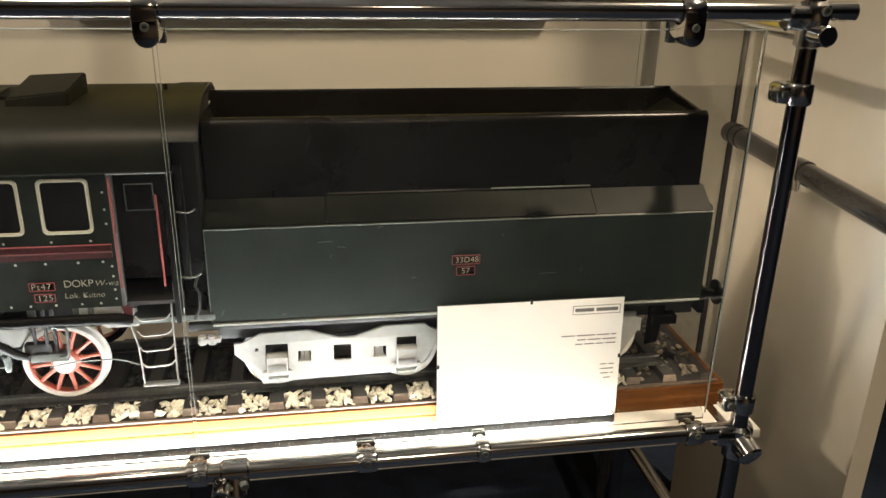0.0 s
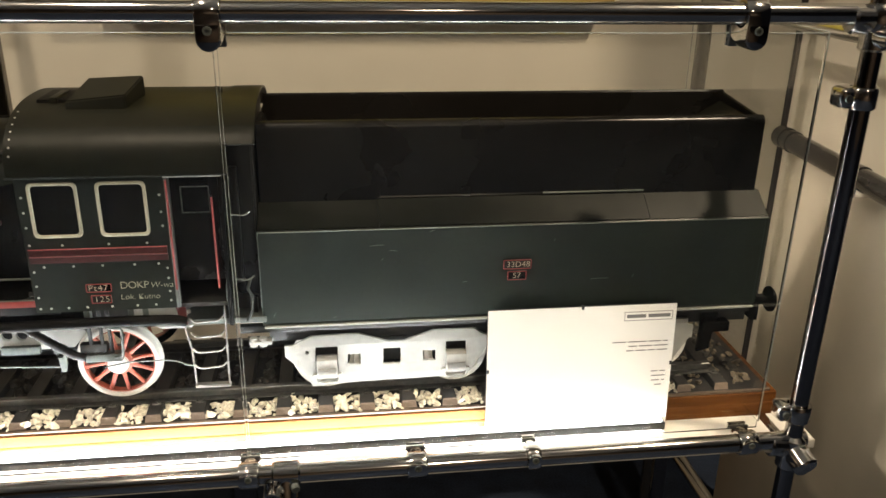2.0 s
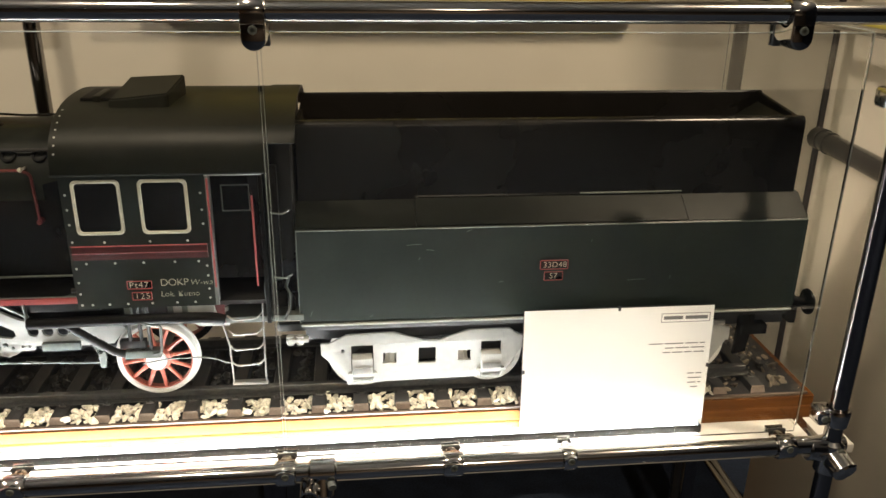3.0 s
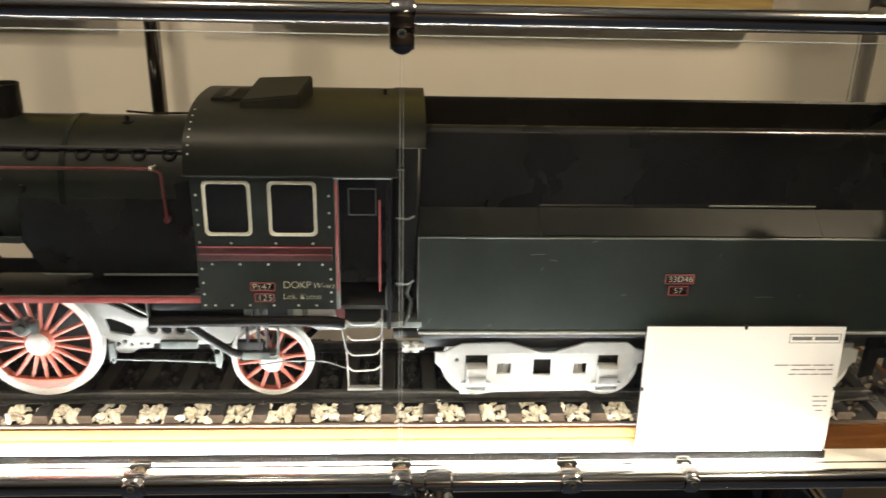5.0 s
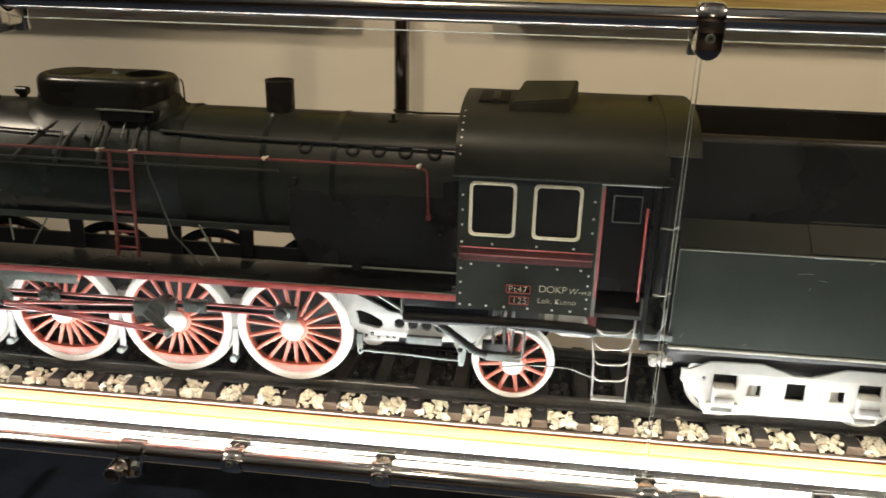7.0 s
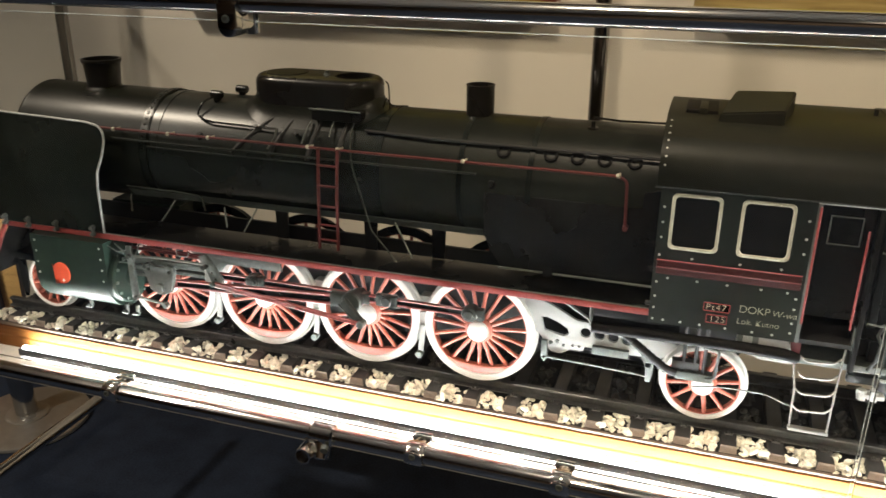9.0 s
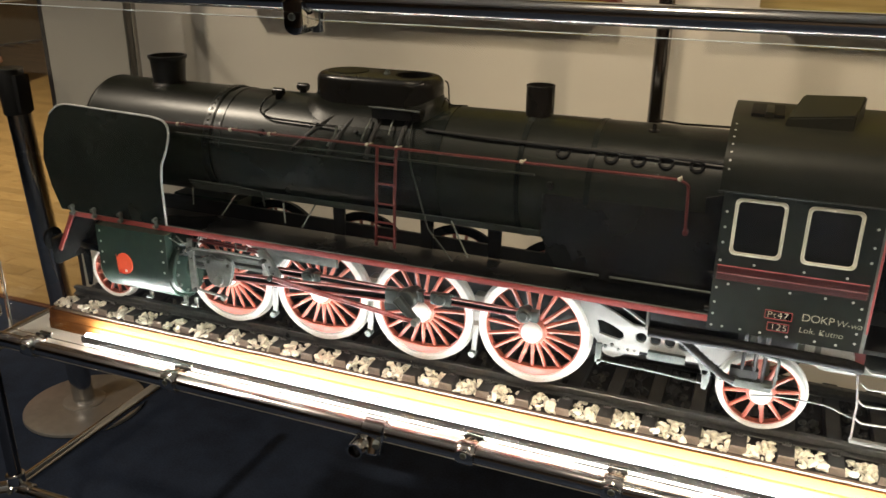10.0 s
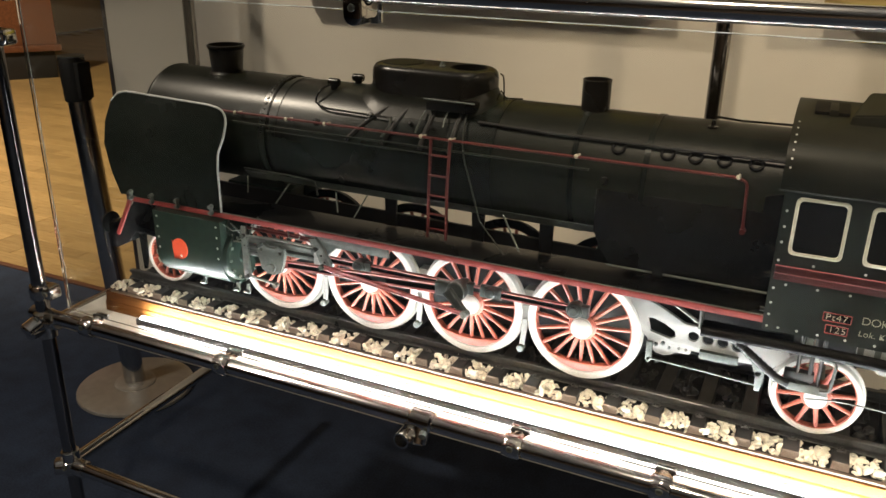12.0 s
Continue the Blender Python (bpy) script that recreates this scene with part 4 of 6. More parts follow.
# smoke deflectors
def deflector(y, side):
    out = [(0.056, 0.852), (0.040, 0.895), (0.031, 0.945), (0.031, 0.985), (0.042, 1.022), (0.056, 1.036), (0.076, 1.0415)] + [(0.265, 1.036), (0.290, 1.032), (0.301, 1.024), (0.305, 1.010)] + [(0.302, 0.985), (0.293, 0.958), (0.291, 0.93), (0.291, 0.852)]
    bm = sheet(out, [], y, y + 0.0025)
    lean = lambda p: max(0, p - 0.95) * 0.25 * side
    for v in bm.verts:
        v.co.y += lean(v.co.z)
    d = part("smoke_deflector", bm, M_GREEN, loco, "large dark smoke deflector plate")
    edge = [(x, y + 0.001 + lean(z), z) for x, z in out[4:]]
    part("edge_trim", sweep(B(), bend(edge, 0.006, 3), 0.0019), M_SILVER, d, "silver edge trim")
    bm = B()
    return d


deflector(1.149, 1)
deflector(2 * YC - 1.1515, -1)
for x in (0.085, 0.135, 0.195, 0.272):
    bm = B()
    box(bm, x - 0.002, x + 0.002, 1.142, 1.149, RB - 0.004, RB + 0.016, 0.0008, 1)
    rod(bm, (x, 1.139, RB + 0.012), (x, 1.149, RB + 0.012), 0.0032, 8)
    rod(bm, (x, 1.139, RB + 0.001), (x, 1.149, RB + 0.001), 0.0032, 8)
    part("hinge_bolt", bm, M_STEEL, loco)

# front end: buffer beam, buffers, guard irons
part("buffer_beam", box(B(), 0.006, 0.020, 1.155, 1.429, 0.735, 0.785, 0.002), M_BLACK, loco)
for y in (1.205, 2 * YC - 1.205):
    bm = B()
    lathe(bm, (0.006, y, 0.762), (-1, 0, 0), [(0, 0.017), (0.006, 0.016), (0.010, 0.012), (0.030, 0.011), (0.030, 0.007), (0.045, 0.007), (0.047, 0.022), (0.052, 0.021), (0.054, 0)], 24)
    part("buffer", bm, M_BLACK, loco)
    part("guard_iron", sheet([(0.030, 0.75), (0.048, 0.75), (0.046, 0.70), (0.040, 0.675), (0.034, 0.675)], [], y - 0.002, y + 0.002), M_BLACK, loco)
part("front_bar", rod(B(), (0.02, 1.20, 0.762), (0.14, 1.19, 0.760), 0.006, 12), M_BLACK, loco)
part("bracket_plate", box(B(), 0.108, 0.126, 1.20, 1.206, 0.765, 0.780, 0.001), M_SILVER, loco)

# cylinders with covers, crosshead and rods
def cylinder_side(s):
    m = lambda y: y if s > 0 else 2 * YC - y
    loop = [(1.240, 0.840), (1.131, 0.840), (1.131, 0.775)]
    loop += [(1.187 - 0.056 * math.cos(radians(a)), 0.763 - 0.056 * math.sin(radians(a))) for a in range(0, 100, 6)] + [(1.240, 0.707)]
    c = part("cylinder", extrude_x(B(), [(m(y), z) for y, z in loop], 0.148, 0.300), M_CYL, loco, "dark green cylinder casing with rivets")
    me = rivet_mesh(0.0024, M_SILVER)
    if s > 0:
        for x in (0.156, 0.291):
            for z in (0.83, 0.81, 0.79, 0.77):
                place("rivet", me, pose(x, 1.1308, z), c)
        loop = [(0.205 + 0.017 * math.cos(radians(a)), 0.775 + 0.019 * math.sin(radians(a))) for a in range(-90, 180, 15)] + [(0.188, 0.790), (0.190, 0.768)]
        part("cover_plate", sheet(loop, [], 1.1285, 1.1308, 0.0006), M_ORANGE, c, "bright red oval cover plate")
        place("cover_bolt", rivet_mesh(0.003, M_WHITE), pose(0.208, 1.1285, 0.762), c)
    y = m(1.180)
    cov = part("cylinder_cover", lathe(B(), (0.300, y, 0.768), (1, 0, 0), [(0, 0.050), (0.010, 0.050), (0.013, 0.047), (0.014, 0.020), (0.024, 0.016), (0.026, 0)], 36), M_CYL, c)
    bm = B()
    for k in range(12):
        a = 2 * math.pi * k / 12
        rod(bm, (0.308, y + 0.043 * math.cos(a), 0.768 + 0.043 * math.sin(a)), (0.316, y + 0.043 * math.cos(a), 0.768 + 0.043 * math.sin(a)), 0.0026, 8)
    part("cover_bolts", bm, M_STEEL, cov)
    part("valve_chest", lathe(B(), (0.285, m(1.172), 0.822), (1, 0, 0), [(0, 0.024), (0.020, 0.024), (0.024, 0.018), (0.032, 0.012), (0.036, 0)], 28), M_CYL, c)
    part("piston_rod", rod(B(), (0.31, y, 0.776), (0.372, y, 0.776), 0.0055, 14), M_STEEL, c)
    for z in (0.7995, 0.7885):
        part("slide_bar", box(B(), 0.310, 0.475, y - 0.012, y - 0.004, z - 0.0035, z + 0.0035, 0.001), M_STEEL, c)
    return c


cylinder_side(1)
cylinder_side(-1)
bm = B()
for x in (0.225, 0.302, 0.325):
    rod(bm, (x, 1.165, 0.716), (x, 1.165, 0.700), 0.004, 10)
    rod(bm, (x - 0.006, 1.160, 0.701), (x + 0.006, 1.160, 0.701), 0.003, 8)
part("drain_cocks", bm, M_STEEL, loco)
xh = [(0.360, 0.797), (0.366, 0.806), (0.376, 0.809), (0.384, 0.803), (0.400, 0.803), (0.408, 0.808), (0.418, 0.804), (0.421, 0.795), (0.417, 0.776), (0.410, 0.758), (0.396, 0.752), (0.382, 0.752), (0.370, 0.760), (0.366, 0.775)]
crosshead = part("crosshead", sheet(xh, [circle(0.371, 0.797, 0.0032, 10), circle(0.411, 0.795, 0.0032, 10)], 1.150, 1.158, 0.001), M_STEEL, loco, "grey steel crosshead")
part("crosshead_pin", rod(B(), (0.392, 1.143, 0.766), (0.392, 1.152, 0.766), 0.0080, 16, bevel=0.001), M_STEEL, crosshead)


def bar_rod(name, p, q, w0, w1, y0, y1, mat, parent, label=""):
    """A flat connecting rod in the x-z plane with raised flanges."""
    p, q = Vector(p), Vector(q)
    d = (q - p).normalized()
    n = Vector((-d.y, d.x))
    loop = [p + n * w0, p - n * w0, q - n * w1, q + n * w1]
    ob = part(name, sheet([tuple(v) for v in loop], [], y0 + 0.0015, y1, 0.0006), mat, parent, label)
    bm = B()
    for s in (1, -1):
        a, b = p + n * s * (w0 - 0.001), q + n * s * (w1 - 0.001)
        sweep(bm, [(a.x, y0 + 0.001, a.y), (b.x, y0 + 0.001, b.y)], 0.0012, 6)
    part("flange", bm, mat, ob)
    if w0 > 0.005 and mat is M_ROD:
        e = d * 0.012
        f0, f1 = w0 * 0.5, w1 * 0.5
        flute = [p + e + n * f0, p + e - n * f0, q - e - n * f1, q - e + n * f1]
        part("flute", sheet([tuple(v) for v in flute], [], y0 + 0.0009, y0 + 0.0025), M_BLACK, ob, "dark rod flute")
    return ob


PIN_X, PIN_Z = -0.008, 0.7895
for a, b in zip(DRIVERS, DRIVERS[1:]):
    bar_rod("coupling_rod", (a + PIN_X, PIN_Z), (b + PIN_X, PIN_Z), 0.0060, 0.0060, 1.176, 1.183, M_ROD, loco, "red fluted coupling rod")
for x in DRIVERS:
    bm = B()
    rod(bm, (x + PIN_X, 1.172, PIN_Z), (x + PIN_X, 1.186, PIN_Z), 0.0125, 24, bevel=0.0015)
    rod(bm, (x + PIN_X, 1.168, PIN_Z), (x + PIN_X, 1.20, PIN_Z), 0.0075, 18, bevel=0.001)
    box(bm, x + PIN_X + 0.010, x + PIN_X + 0.022, 1.1735, 1.185, PIN_Z - 0.0095, PIN_Z + 0.0095, 0.0015)
    part("crank_pin", bm, M_DSTEEL, loco)
part("knuckle_pin", rod(B(), (0.793, 1.170, 0.790), (0.793, 1.185, 0.790), 0.0085, 18, bevel=0.001), M_DSTEEL, loco)
part("knuckle", box(B(), 0.775, 0.811, 1.174, 1.185, 0.780, 0.800, 0.003), M_DSTEEL, loco)
bar_rod("main_rod", (0.408, 0.772), (0.735, PIN_Z), 0.0066, 0.0088, 1.157, 1.164, M_ROD, loco, "red fluted main connecting rod")
bm = B()
rod(bm, (0.742, 1.153, PIN_Z), (0.742, 1.170, PIN_Z), 0.0165, 28, bevel=0.002)
box(bm, 0.705, 0.745, 1.155, 1.167, PIN_Z - 0.012, PIN_Z + 0.012, 0.003)
part("big_end", bm, M_DSTEEL, loco)
rc = bar_rod("return_crank", (0.730, 0.793), (0.762, 0.760), 0.0085, 0.0055, 1.1435, 1.152, M_DSTEEL, loco)
part("return_crank_pin", rod(B(), (0.763, 1.138, 0.760), (0.763, 1.153, 0.760), 0.0065, 16, bevel=0.001), M_STEEL, rc)
bar_rod("eccentric_rod", (0.763, 0.760), (0.505, 0.790), 0.0034, 0.0042, 1.1415, 1.146, M_ROD, loco, "thin red eccentric rod")
link = part("expansion_link", sheet([(0.497, 0.785), (0.513, 0.782), (0.516, 0.796), (0.500, 0.822), (0.486, 0.838), (0.474, 0.834), (0.486, 0.812)], [circle(0.503, 0.797, 0.0022, 8), circle(0.497, 0.808, 0.0022, 8), circle(0.490, 0.819, 0.0022, 8)], 1.148, 1.155, 0.001), M_STEEL, loco)
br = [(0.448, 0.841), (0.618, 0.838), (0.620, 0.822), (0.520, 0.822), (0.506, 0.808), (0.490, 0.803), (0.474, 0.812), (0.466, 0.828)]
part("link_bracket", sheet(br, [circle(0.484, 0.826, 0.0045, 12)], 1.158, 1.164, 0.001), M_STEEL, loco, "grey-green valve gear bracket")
part("valve_rod", rod(B(), (0.325, 1.165, 0.826), (0.470, 1.160, 0.826), 0.0028, 10), M_REDDARK, loco)
part("valve_rod", rod(B(), (0.36, 1.158, 0.834), (0.480, 1.156, 0.832), 0.0018, 8), M_REDDARK, loco)
part("combination_lever", sheet([(0.333, 0.835), (0.343, 0.835), (0.347, 0.742), (0.338, 0.735), (0.333, 0.742)], [circle(0.339, 0.80, 0.0022, 8)], 1.146, 1.151, 0.0008), M_STEEL, loco)
part("union_link", rod(B(), (0.340, 1.146, 0.744), (0.402, 1.148, 0.736), 0.0025, 8), M_STEEL, loco)
part("union_link_pin", rod(B(), (0.402, 1.140, 0.736), (0.402, 1.150, 0.736), 0.0045, 12), M_STEEL, loco)
bm = B()
sweep(bm, [(0.300, 1.16, 0.83), (0.312, 1.15, 0.80), (0.330, 1.148, 0.81)], 0.0014)
sweep(bm, [(0.298, 1.155, 0.838), (0.335, 1.15, 0.815)], 0.0014)
sweep(bm, [(0.31, 1.15, 0.802), (0.34, 1.148, 0.804)], 0.0014)
part("oil_pipes", bm, M_STEEL, loco)
for p, r in (((( 0.338, 1.147, 0.818), (0.400, 1.152, 0.820), (0.486, 1.154, 0.818)), 0.0024), (((0.345, 1.146, 0.808), (0.36, 1.150, 0.842), (0.385, 1.153, 0.843)), 0.0012), (((0.296, 1.142, 0.835), (0.318, 1.144, 0.824), (0.336, 1.146, 0.828)), 0.0012)):
    part("valve_gear_rod", sweep(B(), p, r), M_STEEL, loco)
for x, z in ((0.339, 0.818), (0.343, 0.742), (0.372, 0.806), (0.486, 0.818), (0.500, 0.79)):
    part("link_pin", rod(B(), (x, 1.139, z), (x, 1.150, z), 0.0042, 12, bevel=0.0008), M_DSTEEL, loco)
for x in (0.312, 0.318):
    part("gland", rod(B(), (x, 1.180, 0.776), (x + 0.005, 1.180, 0.776), 0.0135 if x < 0.315 else 0.0105, 16, bevel=0.001), M_DSTEEL, loco)
for z, x0, x1 in ((0.8085, 0.327, 0.470), (0.7800, 0.330, 0.362)):
    part("guide_bar", box(B(), x0, x1, 1.158, 1.166, z - 0.003, z + 0.003, 0.001), M_STEEL, loco)
part("guide_yoke", box(B(), 0.470, 0.482, 1.165, 1.24, 0.775, 0.835, 0.002), M_SILVER, loco)
part("rod_clip", sweep(B(), bend([(0.430, 1.152, 0.838), (0.432, 1.150, 0.829), (0.452, 1.150, 0.829), (0.454, 1.152, 0.836)], 0.003), 0.0011), M_STEEL, loco)

# brake hangers between the wheels
for x in (0.469, 0.657, 0.844):
    bm = B()
    box(bm, x - 0.009, x + 0.009, 1.215, 1.235, 0.735, 0.790, 0.002)
    h = part("brake_hanger", bm, M_SILVER, loco, "pale grey brake hanger")
    part("link", sheet([(x - 0.004, 0.745), (x + 0.005, 0.745), (x + 0.000, 0.692), (x - 0.008, 0.690)], [], 1.200, 1.206, 0.001), M_SILVER, h)
    part("pin", rod(B(), (x - 0.004, 1.193, 0.694), (x - 0.004, 1.208, 0.694), 0.006, 14, bevel=0.001), M_STEEL, h)
    part("block", box(B(), x - 0.011, x + 0.010, 1.203, 1.214, 0.742, 0.768, 0.003), M_SILVER, h)

# trailing truck
tf = [(1.005, 0.824), (1.030, 0.818), (1.060, 0.805), (1.088, 0.790), (1.150, 0.787), (1.225, 0.784), (1.235, 0.772), (1.215, 0.748), (1.165, 0.746), (1.125, 0.748), (1.102, 0.748), (1.100, 0.741), (1.080, 0.740), (1.073, 0.734), (1.063, 0.731), (1.050, 0.733), (1.042, 0.741), (1.036, 0.755), (1.012, 0.775)]
holes = [circle(1.102 + 0.0207 * k, 0.7715 - 0.0006 * k, 0.0079, 18) for k in range(4)]
holes += [[(1.034, 0.788), (1.043, 0.789), (1.060, 0.783), (1.075, 0.774), (1.077, 0.766), (1.070, 0.761), (1.040, 0.767)]]
holes += [circle(x, z, 0.0034, 10) for x, z in ((1.050, 0.747), (1.060, 0.751), (1.070, 0.746), (1.084, 0.748), (1.094, 0.748))]
truck = part("trailing_truck_frame", sheet(tf, holes, 1.206, 1.212, 0.001), M_SILVER, loco, "pale grey truck frame with round holes")
for x, z in ((1.050, 0.747), (1.060, 0.751), (1.070, 0.746)):
    part("bolt", rod(B(), (x, 1.204, z), (x, 1.211, z), 0.0022, 8), M_STEEL, truck)
part("truck_plate", box(B(), 1.114, 1.168, 1.198, 1.206, 0.743, 0.755, 0.001), M_STEEL, truck)
# black sheet added behind the frame's holes to make them dark
part("truck_backing", box(B(), 1.02, 1.235, 1.2235, 1.235, 0.735, 0.81), M_DARK, truck)
part("brake_link", sheet([(1.037, 0.752), (1.046, 0.752), (1.047, 0.722), (1.042, 0.716), (1.037, 0.722)], [circle(1.042, 0.724, 0.002, 8)], 1.200, 1.206, 0.001), M_STEEL, loco)
part("brake_pull_rod", sweep(B(), [(1.044, 1.20, 0.725), (1.12, 1.20, 0.723), (1.197, 1.20, 0.719)], 0.0017), M_STEEL, loco)
part("pull_rod_hanger", sheet([(1.184, 0.762), (1.206, 0.758), (1.205, 0.728), (1.202, 0.714), (1.195, 0.714), (1.194, 0.735)], [circle(1.197, 0.742, 0.004, 12)], 1.192, 1.197, 0.001), M_STEEL, loco)
hose = part("hose", sweep(B(), bend([(1.150, 1.190, 0.796), (1.166, 1.182, 0.788), (1.195, 1.180, 0.767), (1.222, 1.179, 0.748), (1.238, 1.178, 0.744)], 0.01), 0.0060, 10), M_MATT, loco, "black rubber hose")
for k in range(9):
    u = k / 8
    c = Vector((1.166 + 0.056 * u, 1.1810 - 0.0015 * u, 0.788 - 0.040 * u))
    part("hose_rib", rod(B(), c, c + Vector((0.0018, 0, -0.0013)), 0.0067, 10), M_BLACK, hose)
part("diagonal_pipe", sweep(B(), [(1.060, 1.18, 0.838), (1.077, 1.18, 0.828), (1.110, 1.18, 0.808)], 0.0026), M_STEEL, loco)
part("pipe_hanger", rod(B(), (1.113, 1.166, 0.835), (1.113, 1.166, 0.806), 0.0025, 8), M_STEEL, loco)
bm = box(B(), 1.112, 1.210, 1.185, 1.205, 0.812, 0.836, 0.003)
part("ashpan_box", bm, M_DARK, loco)
part("air_pipe", sweep(B(), bend([(1.116, 1.161, 0.806), (1.16, 1.158, 0.808), (1.20, 1.155, 0.8105), (1.30, 1.152, 0.813), (1.37, 1.152, 0.812), (1.388, 1.158, 0.806)], 0.02), 0.0080, 14), M_DARK, loco, "thick black pipe under the cab")
part("rear_frame_plate", sheet([(1.318, 0.808), (1.388, 0.806), (1.388, 0.776), (1.345, 0.776), (1.322, 0.79)], [circle(1.348, 0.785, 0.003, 8), circle(1.365, 0.785, 0.003, 8)], 1.196, 1.202, 0.001), M_SILVER, loco, "pale grey frame plate")
ax = part("axlebox", box(B(), 1.236, 1.288, 1.178, 1.192, 0.735, 0.748, 0.002), M_STEEL, loco)
for x in (1.246, 1.262, 1.274):
    part("spring_hanger", rod(B(), (x, 1.183, 0.745), (x, 1.183, 0.826), 0.0028, 10), M_MATT, ax)
part("spring_hoop", sweep(B(), bend([(1.270, 1.180, 0.79), (1.292, 1.180, 0.788), (1.290, 1.178, 0.744), (1.278, 1.178, 0.742)], 0.006), 0.0022), M_STEEL, ax)
part("spring_leaves", box(B(), 1.230, 1.268, 1.180, 1.192, 0.750, 0.764, 0.002), M_MATT, ax)
part("sand_wire", sweep(B(), bend([(1.262, 1.176, 0.728), (1.30, 1.174, 0.736), (1.36, 1.172, 0.737), (1.382, 1.168, 0.730), (1.394, 1.166, 0.728)], 0.02), 0.0012), M_STEEL, loco)

# ---- cab ----
C0, C1, CD = 1.192, 1.380, 1.456
CZ0, CZ1 = 0.832, 1.026
WIN = [(1.2075, 1.2695, 0.943, 1.019), (1.293, 1.3565, 0.943, 1.019)]
for s in (1, -1):
    y0, y1 = (1.150, 1.1535) if s > 0 else (2 * YC - 1.1535, 2 * YC - 1.150)
    side = part("cab_side", sheet([(C0, CZ0), (C1, CZ0), (C1, CZ1), (C0, CZ1)], [round_loop(a, b, c, d, 0.007) for a, b, c, d in WIN], y0, y1), M_CAB, loco, "dark green riveted cab side")
    f0, f1 = (1.1465, 1.1498) if s > 0 else (2 * YC - 1.1498, 2 * YC - 1.1465)
    for a, b, c, d in WIN:
        fr = part("window_frame", sheet(round_loop(a - 0.0005, b + 0.0005, c - 0.0005, d + 0.0005, 0.0075), [round_loop(a + 0.0038, b - 0.0038, c + 0.0038, d - 0.0038, 0.006)], f0, f1, 0.0008), M_TRIM, side, "cream window frame")
        # opaque sheet, its black stands in for the shaded cab interior
        part("window_dark_sheet", box(B(), a, b, (y0 + y1) / 2 + s * 0.003, (y0 + y1) / 2 + s * 0.0042, c, d), M_DARK, side, "black sheet for the shade inside the cab")
    if s > 0:
        band = part("red_band", box(B(), C0 + 0.004, C1 - 0.004, 1.1475, 1.1502, 0.906, 0.926, 0.0008), M_BAND, side, "dull red painted band")
        part("band_moulding", rod(B(), (C0 + 0.004, 1.1472, 0.9155), (C1 - 0.004, 1.1472, 0.9155), 0.0010, 8), M_REDDARK, side)
        part("band_moulding", rod(B(), (C0 + 0.004, 1.1472, 0.9262), (C1 - 0.004, 1.1472, 0.9262), 0.0009, 8), M_REDEDGE, side)
        me = rivet_mesh(0.0021, M_SILVER)
        spots = [(C0 + 0.006, z) for z in (0.999, 0.978, 0.957, 0.932, 0.893, 0.872, 0.855, 0.838)] + [(C1 - 0.007, z) for z in (0.999, 0.975, 0.955, 0.893, 0.878, 0.858, 0.844)]
        spots += [(x, 0.900) for x in (1.212, 1.250, 1.288, 1.330, 1.362)] + [(x, 0.838) for x in (1.212, 1.235, 1.260, 1.293, 1.327, 1.352)] + [(x, 0.931) for x in (1.24, 1.30, 1.35)]
        for x, z in spots:
            place("rivet", me, pose(x, 1.1500, z), side)
        for (x0, z0, w, h, words, tx) in ((1.262, 0.861, 0.034, 0.0125, "Pt47", 1.2650), (1.267, 0.844, 0.027, 0.0125, "125", 1.2710)):
            pl = part("number_plate", sheet(round_loop(x0, x0 + w, z0, z0 + h, 0.0012), [], 1.1485, 1.1500), M_BLACK, side)
            part("plate_border", sheet(round_loop(x0, x0 + w, z0, z0 + h, 0.0012), [round_loop(x0 + 0.0011, x0 + w - 0.0011, z0 + 0.0011, z0 + h - 0.0011, 0.0006)], 1.1478, 1.1486), M_REDEDGE, pl, "red painted border")
            lettering(words, tx, 1.1476, z0 + 0.0024, 0.0126, M_TRIM, pl, spacing=1.16)
        lettering("DOKP", 1.3065, 1.1496, 0.8645, 0.0150, M_TRIM, side, spacing=0.92)
        lettering("W-wa", 1.3470, 1.1496, 0.8645, 0.0125, M_TRIM, side, shear=0.2)
        lettering("Lok. Kutno", 1.3055, 1.1496, 0.8480, 0.0115, M_TRIM, side, shear=0.1, spacing=1.02)
        part("hinge_bracket", sheet([(C0 - 0.022, 1.012), (C0 + 0.002, 1.018), (C0 + 0.002, 0.970), (C0 - 0.010, 0.985), (C0 - 0.022, 0.992)], [], 1.156, 1.160), M_BLACK, side)
        for z in (0.945, 0.91, 0.86):
            part("hinge_bolt", rod(B(), (C0 - 0.006, 1.153, z), (C0 + 0.001, 1.153, z), 0.004, 10), M_BLACK, side)
    d0, d1 = (1.1635, 1.167) if s > 0 else (2 * YC - 1.167, 2 * YC - 1.1635)
    door = part("cab_door", box(B(), C1, CD, d0, d1, 0.868, CZ1 - 0.002), M_BLACK, loco, "black recessed cab door")
    fy = d0 - 0.0008 if s > 0 else d1 + 0.0008
    part("door_panel_line", sheet([(1.398, 0.968), (1.436, 0.968), (1.436, 1.006), (1.398, 1.006)], [[(1.3992, 0.9692), (1.4348, 0.9692), (1.4348, 1.0048), (1.3992, 1.0048)]], fy - 0.0006, fy + 0.0006), M_STEEL, door)
    part("door_post", box(B(), C1 - 0.001, C1 + 0.005, min(y0, d1), max(y1, d0), CZ0, CZ1, 0.001), M_STEEL, loco)
    part("door_post", box(B(), CD - 0.006, CD, min(y0, d1), max(y1, d0), 0.80, CZ1, 0.001), M_BLACK, loco)
